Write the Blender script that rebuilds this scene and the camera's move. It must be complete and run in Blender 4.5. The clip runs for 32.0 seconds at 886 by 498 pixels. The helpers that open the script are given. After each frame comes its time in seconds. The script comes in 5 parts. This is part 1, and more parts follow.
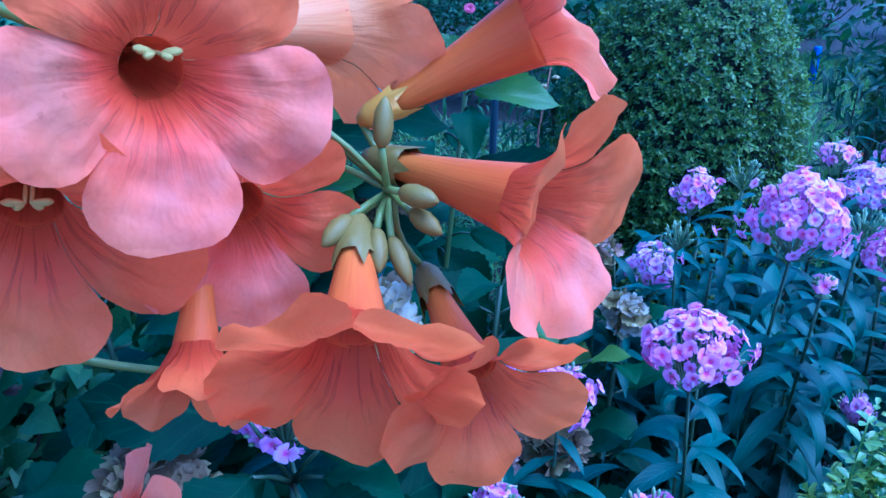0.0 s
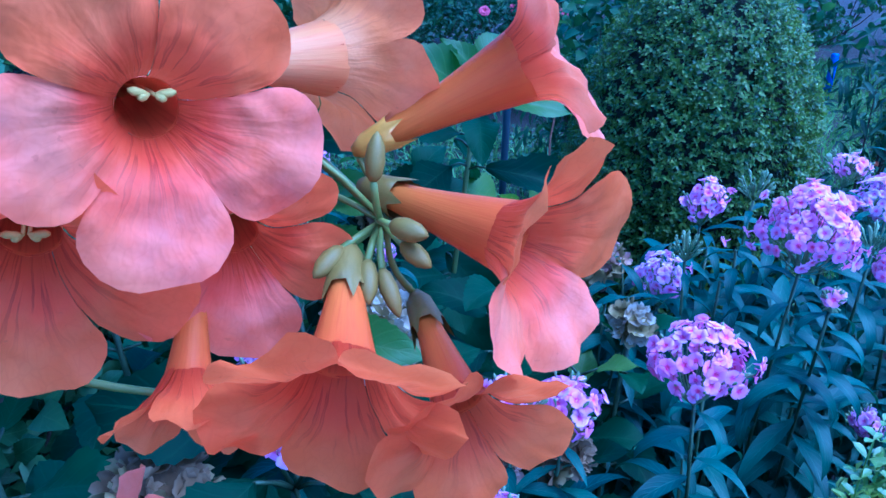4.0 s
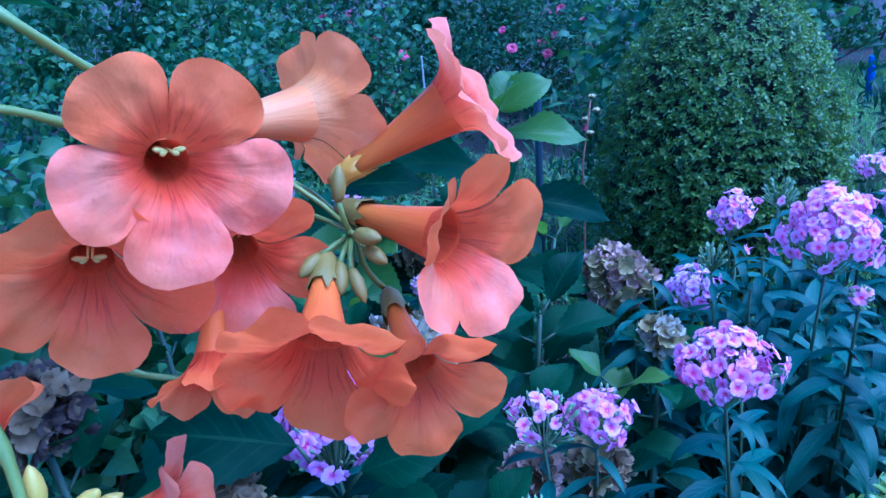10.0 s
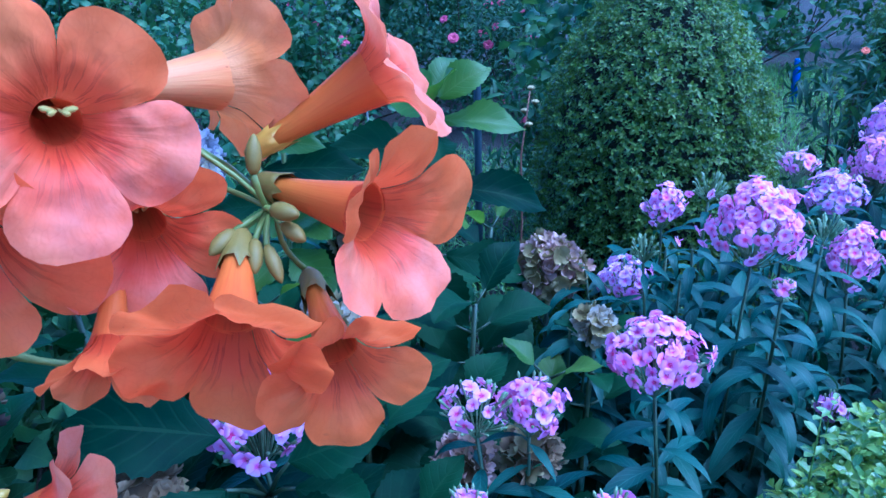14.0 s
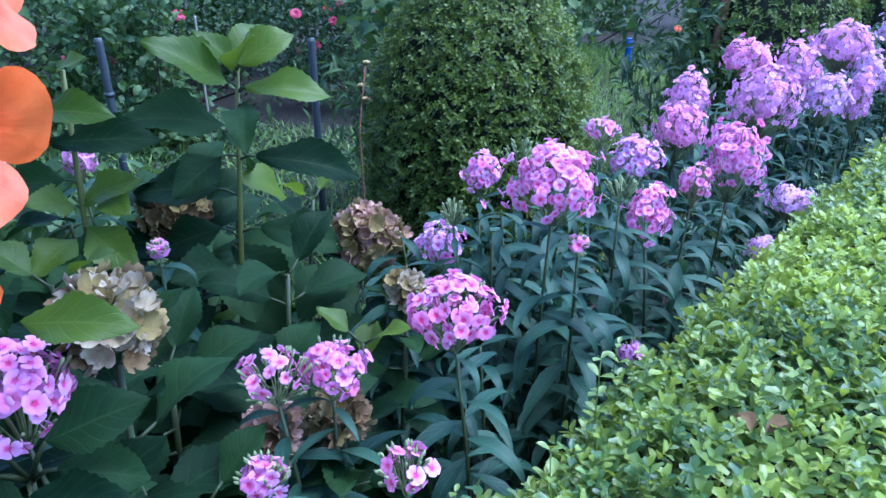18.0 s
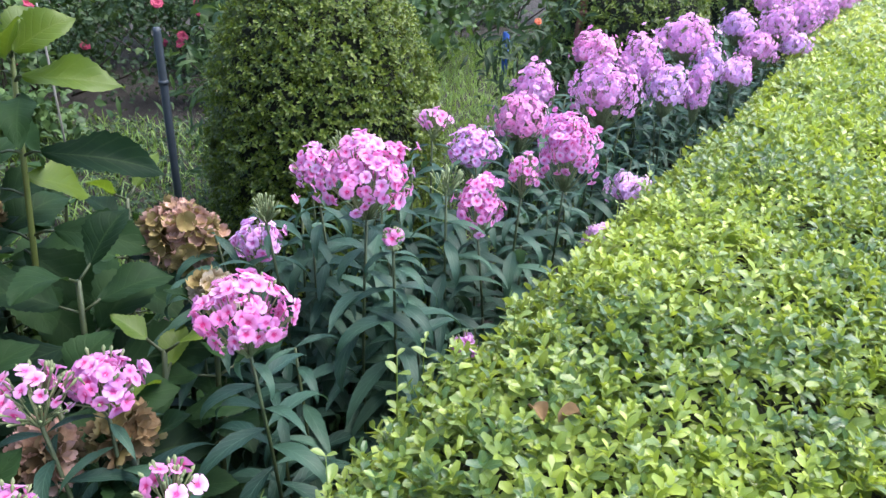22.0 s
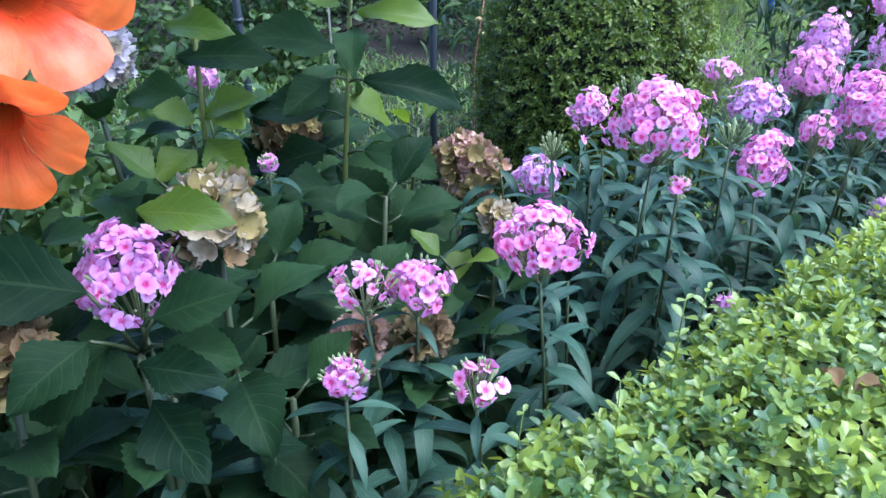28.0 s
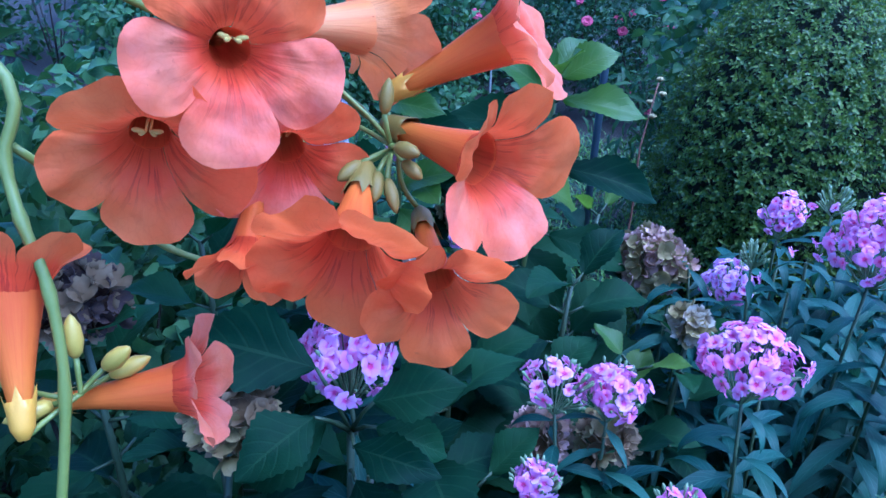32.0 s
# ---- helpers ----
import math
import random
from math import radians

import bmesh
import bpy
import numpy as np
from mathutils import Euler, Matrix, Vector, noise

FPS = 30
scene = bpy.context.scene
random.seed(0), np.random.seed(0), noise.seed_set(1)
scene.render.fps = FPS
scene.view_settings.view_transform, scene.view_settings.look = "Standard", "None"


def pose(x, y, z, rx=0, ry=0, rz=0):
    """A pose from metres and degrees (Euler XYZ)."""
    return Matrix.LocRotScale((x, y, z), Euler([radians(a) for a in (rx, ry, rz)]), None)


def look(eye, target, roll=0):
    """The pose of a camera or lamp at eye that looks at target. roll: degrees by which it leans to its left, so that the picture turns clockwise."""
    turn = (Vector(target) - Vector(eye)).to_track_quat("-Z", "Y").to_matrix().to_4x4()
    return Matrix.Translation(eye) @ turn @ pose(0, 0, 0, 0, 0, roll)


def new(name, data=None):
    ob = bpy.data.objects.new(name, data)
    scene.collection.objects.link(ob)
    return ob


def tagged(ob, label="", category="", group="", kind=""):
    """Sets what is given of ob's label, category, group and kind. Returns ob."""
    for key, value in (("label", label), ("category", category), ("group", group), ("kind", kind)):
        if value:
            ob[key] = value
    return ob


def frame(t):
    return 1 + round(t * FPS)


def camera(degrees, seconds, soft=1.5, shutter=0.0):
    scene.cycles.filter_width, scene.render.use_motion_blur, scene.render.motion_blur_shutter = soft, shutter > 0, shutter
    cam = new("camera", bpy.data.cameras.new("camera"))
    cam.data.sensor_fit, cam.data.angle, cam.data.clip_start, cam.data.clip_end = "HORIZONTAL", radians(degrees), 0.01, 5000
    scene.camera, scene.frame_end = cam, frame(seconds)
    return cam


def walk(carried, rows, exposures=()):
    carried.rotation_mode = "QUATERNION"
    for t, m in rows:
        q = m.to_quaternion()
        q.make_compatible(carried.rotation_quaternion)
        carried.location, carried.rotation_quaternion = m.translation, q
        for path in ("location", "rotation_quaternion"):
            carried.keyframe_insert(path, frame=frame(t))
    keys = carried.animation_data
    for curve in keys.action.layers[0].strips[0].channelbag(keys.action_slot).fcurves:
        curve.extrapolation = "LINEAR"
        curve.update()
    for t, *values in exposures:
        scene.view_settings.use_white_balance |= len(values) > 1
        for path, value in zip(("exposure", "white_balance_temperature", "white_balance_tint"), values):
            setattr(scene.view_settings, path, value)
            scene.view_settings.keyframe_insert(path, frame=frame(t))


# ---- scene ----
cam = camera(62.8, 32.0, soft=1.5)
PATH = [
    (0, look((-0.2943, -0.0374, 1.5235), (-0.6153, 0.8075, 1.0956), 0.26)),
    (1, look((-0.2873, -0.0347, 1.5232), (-0.6231, 0.8057, 1.0979), -0.89)),
    (2, look((-0.2921, -0.0383, 1.5272), (-0.6264, 0.8037, 1.1038), -0.43)),
    (3, look((-0.2892, -0.0365, 1.5312), (-0.6232, 0.8065, 1.1095), 0.26)),
    (6, look((-0.2907, -0.0332, 1.5331), (-0.6307, 0.7984, 1.0940), 1.35)),
    (7, look((-0.3049, -0.0468, 1.5213), (-0.6239, 0.8084, 1.1130), -0.25)),
    (8, look((-0.2539, -0.0483, 1.5468), (-0.6422, 0.7741, 1.1310), -1.88)),
    (9, look((-0.2502, -0.0716, 1.5393), (-0.6498, 0.7615, 1.1568), -4.28)),
    (10, look((-0.2360, -0.0771, 1.5441), (-0.6421, 0.7557, 1.1680), -5.31)),
    (11, look((-0.2133, -0.0712, 1.5577), (-0.6174, 0.7592, 1.1739), -4.40)),
    (12, look((-0.2132, -0.0722, 1.5616), (-0.6016, 0.7592, 1.1643), -2.05)),
    (13, look((-0.2376, -0.0688, 1.5444), (-0.5969, 0.7824, 1.1618), -2.31)),
    (16, look((-0.2071, -0.0561, 1.5249), (-0.4689, 0.8084, 1.0959), -1.53)),
    (16.5, look((-0.1897, -0.0535, 1.5108), (-0.4289, 0.8219, 1.0909), -1.30)),
    (17, look((-0.1896, -0.0626, 1.5101), (-0.3890, 0.8235, 1.0917), -0.20)),
    (17.5, look((-0.1623, -0.0562, 1.5112), (-0.3392, 0.8341, 1.0918), -0.13)),
    (18, look((-0.1442, -0.0535, 1.5130), (-0.2917, 0.8412, 1.0914), -0.27)),
    (18.5, look((-0.1118, -0.0401, 1.5076), (-0.2413, 0.8560, 1.0832), -0.07)),
    (19, look((-0.0754, -0.0275, 1.5003), (-0.1905, 0.8704, 1.0754), 0.10)),
    (19.5, look((-0.0558, -0.0209, 1.4967), (-0.1464, 0.8789, 1.0700), 0.44)),
    (20, look((-0.0446, -0.0137, 1.4936), (-0.1102, 0.8867, 1.0635), 0.87)),
    (20.5, look((-0.0335, -0.0105, 1.4921), (-0.0792, 0.8903, 1.0602), 1.20)),
    (21, look((-0.0217, -0.0055, 1.4911), (-0.0523, 0.8961, 1.0597), 1.42)),
    (21.5, look((-0.0141, -0.0033, 1.4942), (-0.0322, 0.8994, 1.0644), 1.54)),
    (22, look((-0.0053, -0.0006, 1.4969), (-0.0162, 0.9035, 1.0696), 1.53)),
    (22.5, look((0.0001, -0.0004, 1.5012), (-0.0056, 0.9036, 1.0738), 1.59)),
    (23, look((0.0000, -0.0000, 1.5000), (0.0000, 0.9046, 1.0738), 1.70)),
    (23.5, look((-0.0011, -0.0025, 1.5004), (-0.0053, 0.9028, 1.0758), 1.75)),
    (24, look((-0.0064, -0.0041, 1.4989), (-0.0263, 0.9011, 1.0744), 1.77)),
    (24.5, look((-0.0198, -0.0088, 1.4943), (-0.0627, 0.8956, 1.0699), 1.86)),
    (25, look((-0.0337, -0.0132, 1.4863), (-0.1130, 0.8878, 1.0598), 1.79)),
    (25.5, look((-0.0547, -0.0256, 1.4802), (-0.1681, 0.8690, 1.0478), 1.81)),
    (26, look((-0.0732, -0.0351, 1.4667), (-0.2220, 0.8504, 1.0264), 1.92)),
    (26.5, look((-0.0893, -0.0463, 1.4522), (-0.2747, 0.8287, 1.0049), 1.68)),
    (29, look((-0.1372, -0.0790, 1.5253), (-0.4691, 0.7169, 1.0189), -0.94)),
    (30, look((-0.1938, -0.0599, 1.5177), (-0.5612, 0.7486, 1.0580), 0.61)),
    (31, look((-0.2094, -0.0771, 1.5285), (-0.6292, 0.7306, 1.1147), 0.49)),
    (32, look((-0.2248, -0.0895, 1.5341), (-0.6743, 0.6989, 1.1140), 1.65)),
]
TINTS = [
    (0.0, 1.36, 3180, 12),
    (3.0, 1.37, 3180, 14),
    (7.0, 1.36, 3160, 15),
    (8.0, 1.26, 3190, 15),
    (9.0, 1.33, 3210, 15),
    (11.0, 1.49, 3330, 10),
    (13.0, 1.46, 3430, 12),
    (16.0, 1.46, 3390, 6),
    (17.0, 1.53, 4150, 14),
    (18.0, 1.63, 4500, 13),
    (19.0, 1.76, 5550, 0),
    (21.0, 1.87, 6150, 11),
    (23.0, 1.80, 6000, 15),
    (26.0, 1.95, 6200, 11),
    (29.0, 1.88, 4450, 13),
    (30.5, 1.48, 3920, 17),
    (32.0, 1.43, 3640, 16),
]
walk(cam, PATH, TINTS)
SKY, SUN = 0.15, 1.6

# ---- world and light ----
world = bpy.data.worlds.new("sky_world")
scene.world = world
world.use_nodes = True
wt = world.node_tree
wt.nodes.clear()
sky = wt.nodes.new("ShaderNodeTexSky")
sky.sky_type = "NISHITA"
sky.sun_disc = False
sky.sun_elevation = radians(65)
sky.sun_rotation = radians(80)
sky.air_density, sky.dust_density, sky.ozone_density = 1.0, 3.0, 1.0
bg = wt.nodes.new("ShaderNodeBackground")
bg.inputs["Strength"].default_value = SKY
wo = wt.nodes.new("ShaderNodeOutputWorld")
wt.links.new(sky.outputs["Color"], bg.inputs["Color"])
wt.links.new(bg.outputs["Background"], wo.inputs["Surface"])
sun_data = bpy.data.lights.new("sun", "SUN")
sun_data.energy, sun_data.angle, sun_data.color = SUN, radians(45), (1.0, 0.95, 0.86)
sun = new("sun", sun_data)
sun.matrix_basis = look((2.6, 1.6, 6.5), (0.2, 1.2, 0.8))


# ---- materials ----
class Graph:
    """Short hand for the nodes of one material."""

    def __init__(self, name):
        self.mat = bpy.data.materials.new(name)
        self.mat.use_nodes = True
        self.tree = self.mat.node_tree
        self.tree.nodes.clear()

    def add(self, kind, **ins):
        node = self.tree.nodes.new(kind)
        for key, value in ins.items():
            self.plug(node.inputs[key.replace("_", " ")], value)
        return node

    def plug(self, socket, value):
        if isinstance(value, bpy.types.NodeSocket):
            self.tree.links.new(value, socket)
        else:
            socket.default_value = value

    def calc(self, op, a, b=0.0):
        node = self.tree.nodes.new("ShaderNodeMath")
        node.operation = op
        node.use_clamp = False
        self.plug(node.inputs[0], a)
        self.plug(node.inputs[1], b)
        return node.outputs[0]

    def mix(self, fac, a, b, blend="MIX"):
        node = self.tree.nodes.new("ShaderNodeMixRGB")
        node.blend_type = blend
        self.plug(node.inputs[0], fac)
        self.plug(node.inputs[1], a)
        self.plug(node.inputs[2], b)
        return node.outputs[0]

    def ramp(self, fac, stops):
        node = self.tree.nodes.new("ShaderNodeValToRGB")
        ends = node.color_ramp.elements
        while len(ends) < len(stops):
            ends.new(0.5)
        for end, (at, col) in zip(ends, stops):
            end.position = at
            end.color = (*col, 1) if len(col) == 3 else (col[0], col[0], col[0], 1)
        self.plug(node.inputs[0], fac)
        return node.outputs[0]

    def grain(self, scale, detail=3.0, vector=None, rough=0.55):
        node = self.add("ShaderNodeTexNoise", Scale=scale, Detail=detail, Roughness=rough)
        if vector is not None:
            self.plug(node.inputs["Vector"], vector)
        return node.outputs["Fac"]

    def uv(self):
        split = self.add("ShaderNodeSeparateXYZ", Vector=self.add("ShaderNodeTexCoord").outputs["UV"])
        return split.outputs[0], split.outputs[1]

    def place(self):
        return self.add("ShaderNodeTexCoord").outputs["Object"]

    def chance(self):
        return self.add("ShaderNodeObjectInfo").outputs["Random"]

    def island(self):
        return self.add("ShaderNodeNewGeometry").outputs["Random Per Island"]

    def bump(self, height, strength, distance=0.001):
        node = self.add("ShaderNodeBump", Strength=strength, Distance=distance, Height=height)
        return node.outputs["Normal"]

    def done(self, colour, rough=0.5, normal=None, thin=0.0, thin_colour=None, spec=0.5, sheen=0.0, metal=0.0):
        b = self.add("ShaderNodeBsdfPrincipled")
        self.plug(b.inputs["Base Color"], colour)
        self.plug(b.inputs["Roughness"], rough)
        b.inputs["Specular IOR Level"].default_value = spec
        b.inputs["Sheen Weight"].default_value = sheen
        b.inputs["Metallic"].default_value = metal
        if normal is not None:
            self.plug(b.inputs["Normal"], normal)
        out = self.tree.nodes.new("ShaderNodeOutputMaterial")
        shader = b.outputs[0]
        if thin:
            tr = self.add("ShaderNodeBsdfTranslucent")
            self.plug(tr.inputs["Color"], thin_colour if thin_colour is not None else colour)
            m = self.tree.nodes.new("ShaderNodeMixShader")
            m.inputs[0].default_value = thin
            self.tree.links.new(shader, m.inputs[1])
            self.tree.links.new(tr.outputs[0], m.inputs[2])
            shader = m.outputs[0]
        self.tree.links.new(shader, out.inputs["Surface"])
        return self.mat


def leaf_material(name, dark, light, rib, rough=0.45, thin=0.28, veins=9.0, islands=False, spread=1.0, vein_bump=0.5, spec=0.5, drift=0.0, clear=0.7):
    """A leaf with midrib and side veins laid by its own u (across) and v (along)."""
    g = Graph(name)
    u, v = g.uv()
    side = g.calc("ABSOLUTE", g.calc("SUBTRACT", u, 0.5))
    wave = g.calc("SINE", g.calc("MULTIPLY", g.calc("SUBTRACT", v, g.calc("MULTIPLY", side, 0.55)), veins * 6.283))
    vein = g.calc("POWER", g.calc("MAXIMUM", wave, 0.0), 6.0)
    mid = g.calc("LESS_THAN", side, 0.022)
    line = g.calc("MINIMUM", g.calc("ADD", g.calc("MULTIPLY", vein, 0.45), mid), 1.0)
    pick = g.island() if islands else g.chance()
    blotch = g.grain(35.0, 4.0, g.place())
    tone = g.calc("ADD", g.calc("MULTIPLY", pick, spread), g.calc("MULTIPLY", g.calc("SUBTRACT", blotch, 0.5), 0.7))
    if drift:
        tone = g.calc("ADD", tone, g.calc("MULTIPLY", g.calc("SUBTRACT", g.calc("ADD", g.grain(4.5, 3.0, g.place()), g.calc("MULTIPLY", g.grain(1.5, 2.0, g.place()), 1.2)), 1.1), drift))
    tone = g.calc("MINIMUM", g.calc("MAXIMUM", tone, 0.0), 1.0)
    col = g.mix(tone, (*dark, 1), (*light, 1))
    col = g.mix(g.calc("MULTIPLY", line, clear), col, (*rib, 1))
    thin_col = g.mix(0.6, col, (light[0] * 1.8, light[1] * 1.7, light[2] * 0.7, 1))
    height = g.calc("ADD", g.calc("MULTIPLY", line, -1.0), g.calc("MULTIPLY", g.grain(220.0, 2.0, g.place()), 0.5))
    return g.done(col, rough, g.bump(height, vein_bump, 0.0012), thin, thin_col, spec)


def petal_material(name, tip, body, throat, blush, blush_amount, thin=0.42, deep=(0.62, 0.068, 0.013), vein=0.72):
    """Trumpet petals: red veins run out of the throat, branch and fade towards the rim."""
    g = Graph(name)
    u, v = g.uv()
    odd = g.calc("MULTIPLY", g.chance(), 40.0)
    base = g.ramp(v, [(0.0, deep), (0.20, [0.6 * i + 0.4 * j for i, j in zip(deep, throat)]), (0.40, throat), (0.66, body), (1.0, tip)])
    # bent coordinates, so that no vein runs straight
    place = g.add("ShaderNodeCombineXYZ", X=g.calc("MULTIPLY", u, 4.0), Y=g.calc("MULTIPLY", v, 3.0), Z=odd).outputs[0]
    bend = g.calc("MULTIPLY", g.calc("SUBTRACT", g.grain(1.0, 2.0, place), 0.5), 0.16)
    cu = g.calc("ADD", u, bend)
    fan = g.add("ShaderNodeCombineXYZ", X=g.calc("MULTIPLY", cu, 13.0), Y=g.calc("MULTIPLY", v, 1.1), Z=odd).outputs[0]
    streak = g.ramp(g.grain(1.0, 2.0, fan), [(0.555, (0,)), (0.60, (1,)), (0.66, (0.35,))])
    fade = g.ramp(v, [(0.0, (0.8,)), (0.22, (1,)), (0.48, (0.55,)), (0.72, (0,))])
    col = g.mix(g.calc("MULTIPLY", g.calc("MULTIPLY", streak, fade), vein), base, (0.30, 0.010, 0.012, 1))
    # fine pale net of veins over the lobes
    net = g.add("ShaderNodeTexVoronoi", Scale=1.0, Vector=g.add("ShaderNodeCombineXYZ", X=g.calc("MULTIPLY", cu, 15.0), Y=g.calc("MULTIPLY", v, 8.0), Z=odd).outputs[0])
    net.feature = "DISTANCE_TO_EDGE"
    cell = g.ramp(net.outputs["Distance"], [(0.0, (1,)), (0.09, (0,))])
    cloud = g.ramp(g.grain(70.0, 4.0, g.place()), [(0.38, (0,)), (0.64, (1,))])
    pink = g.calc("MULTIPLY", g.calc("ADD", g.calc("MULTIPLY", cloud, 0.75), 0.25), g.ramp(v, [(0.25, (0,)), (0.6, (1,))]))
    col = g.mix(g.calc("MULTIPLY", pink, blush_amount), col, (*blush, 1))
    warm = g.ramp(g.grain(34.0, 3.0, g.place()), [(0.48, (0,)), (0.72, (1,))])
    col = g.mix(g.calc("MULTIPLY", warm, 0.5), col, (0.93, 0.30, 0.075, 1))
    col = g.mix(g.calc("MULTIPLY", cell, 0.09), col, (0.62, 0.055, 0.03, 1))
    specks = g.ramp(g.grain(420.0, 2.0, g.place()), [(0.70, (0,)), (0.76, (1,))])
    col = g.mix(g.calc("MULTIPLY", specks, 0.22), col, (0.42, 0.08, 0.04, 1))
    crease = g.add("ShaderNodeCombineXYZ", X=g.calc("MULTIPLY", cu, 9.0), Y=g.calc("MULTIPLY", v, 1.6), Z=odd).outputs[0]
    height = g.calc("ADD", g.calc("MULTIPLY", g.grain(1.0, 2.0, crease), 0.7), g.grain(110.0, 3.0, g.place()))
    thin_col = g.mix(0.22, col, (0.95, 0.25, 0.06, 1))
    return g.done(col, 0.5, g.bump(height, 0.30, 0.003), thin, thin_col, 0.16, 0.0)


def floret_material(name, inner, rim_a, rim_b, islands):
    """Phlox florets: a small dark eye, a paler rim, and a hue of its own for each."""
    g = Graph(name)
    u, v = g.uv()
    pick = g.island() if islands else g.chance()
    rim = g.mix(pick, (*rim_a, 1), (*rim_b, 1))
    fac = g.ramp(v, [(0.0, (1,)), (0.20, (1,)), (0.38, (0.34,)), (0.85, (0,))])
    col = g.mix(fac, rim, (*inner, 1))
    pale = g.ramp(g.calc("MULTIPLY", v, g.calc("ADD", 0.55, g.calc("MULTIPLY", pick, 0.5))), [(0.7, (0,)), (1.0, (0.35,))])
    col = g.mix(pale, col, (0.72, 0.62, 0.80, 1))
    soft = g.grain(260.0, 2.0, g.place())
    return g.done(col, 0.6, g.bump(soft, 0.2, 0.0006), 0.34, None, 0.25)


def plain_material(name, a, b, scale, rough, bump=0.3, metal=0.0, dist=0.002):
    g = Graph(name)
    n = g.grain(scale, 5.0, g.place())
    m = g.grain(scale * 9, 3.0, g.place())
    col = g.mix(g.calc("ADD", g.calc("MULTIPLY", n, 0.7), g.calc("MULTIPLY", m, 0.3)), (*a, 1), (*b, 1))
    return g.done(col, rough, g.bump(m, bump, dist), metal=metal)


M_PETAL = petal_material("coral_petal", (0.97, 0.200, 0.040), (0.97, 0.175, 0.032), (0.88, 0.092, 0.020), (0.93, 0.25, 0.080), 0.5)
M_PETAL_PINK = petal_material("pink_coral_petal", (0.96, 0.215, 0.085), (0.96, 0.180, 0.060), (0.86, 0.085, 0.032), (0.92, 0.31, 0.205), 0.80)
M_PETAL_RED = petal_material("orange_red_petal", (0.96, 0.195, 0.030), (0.95, 0.165, 0.024), (0.84, 0.100, 0.018), (0.95, 0.25, 0.075), 0.5, 0.56)
M_PETAL_APRICOT = petal_material("apricot_petal", (0.90, 0.21, 0.045), (0.90, 0.24, 0.050), (0.86, 0.26, 0.050), (0.92, 0.36, 0.14), 0.4, deep=(0.86, 0.40, 0.13), vein=0.25)


def tube_material(name, stops):
    g = Graph(name)
    u, v = g.uv()
    col = g.ramp(v, stops)
    lines = g.grain(1.0, 3.0, g.add("ShaderNodeCombineXYZ", X=g.calc("MULTIPLY", u, 46.0), Y=g.calc("MULTIPLY", v, 2.0)).outputs[0])
    col = g.mix(g.calc("MULTIPLY", g.ramp(lines, [(0.5, (0,)), (0.7, (1,))]), 0.3), col, (0.70, 0.08, 0.02, 1))
    return g.done(col, 0.45, g.bump(lines, 0.25, 0.001), 0.35, None, 0.25)


def throat_material():
    g = Graph("maroon_throat")
    u, v = g.uv()
    col = g.ramp(v, [(0.0, (0.50, 0.26, 0.05)), (0.45, (0.48, 0.20, 0.04)), (0.8, (0.58, 0.14, 0.025)), (1.0, (0.68, 0.085, 0.016))])
    lines = g.grain(1.0, 3.0, g.add("ShaderNodeCombineXYZ", X=g.calc("MULTIPLY", u, 30.0), Y=g.calc("MULTIPLY", v, 1.5)).outputs[0])
    col = g.mix(g.calc("MULTIPLY", g.ramp(lines, [(0.5, (0,)), (0.66, (1,))]), 0.6), col, (0.26, 0.02, 0.012, 1))
    return g.done(col, 0.55, None, 0.4, (0.8, 0.28, 0.05, 1), 0.2)


M_THROAT = throat_material()
M_TUBE = tube_material("orange_tube", [(0.0, (0.84, 0.30, 0.02)), (0.45, (0.84, 0.21, 0.02)), (1.0, (0.76, 0.15, 0.018))])
M_TUBE_PALE = tube_material("pale_apricot_tube", [(0.0, (0.84, 0.40, 0.08)), (0.5, (0.88, 0.42, 0.14)), (1.0, (0.88, 0.33, 0.08))])
M_CALYX = plain_material("yellow_green_calyx", (0.55, 0.28, 0.02), (0.74, 0.40, 0.035), 120, 0.4, 0.06)
M_CALYX_GREEN = plain_material("olive_green_bud", (0.13, 0.100, 0.010), (0.28, 0.185, 0.020), 130, 0.6, 0.08)
M_BUD_YELLOW = plain_material("yellow_bud", (0.42, 0.30, 0.03), (0.58, 0.42, 0.06), 100, 0.4, 0.06)
M_ANTHER = plain_material("pale_yellow_anther", (0.54, 0.38, 0.05), (0.70, 0.54, 0.12), 400, 0.6, 0.3)
M_VINE = plain_material("green_vine_stem", (0.13, 0.165, 0.022), (0.25, 0.275, 0.050), 60, 0.45, 0.1)
M_VINE_WOOD = plain_material("brown_vine_wood", (0.10, 0.07, 0.04), (0.20, 0.15, 0.09), 60, 0.8, 0.6)
M_VINE_LEAF = leaf_material("vine_leaf", (0.022, 0.060, 0.028), (0.045, 0.105, 0.042), (0.09, 0.15, 0.07), 0.45, 0.25, 7.0, vein_bump=0.2, spec=0.35, clear=0.35)
M_PHLOX_LEAF = leaf_material("phlox_leaf", (0.014, 0.046, 0.034), (0.047, 0.105, 0.067), (0.08, 0.15, 0.10), 0.52, 0.20, 8.0, spec=0.32)
M_PHLOX_STEM = plain_material("phlox_stem", (0.03, 0.05, 0.018), (0.07, 0.095, 0.035), 80, 0.55, 0.2)
M_PEDICEL = plain_material("pale_green_bud", (0.12, 0.17, 0.06), (0.28, 0.33, 0.17), 300, 0.55, 0.2)
M_FLORET = {}
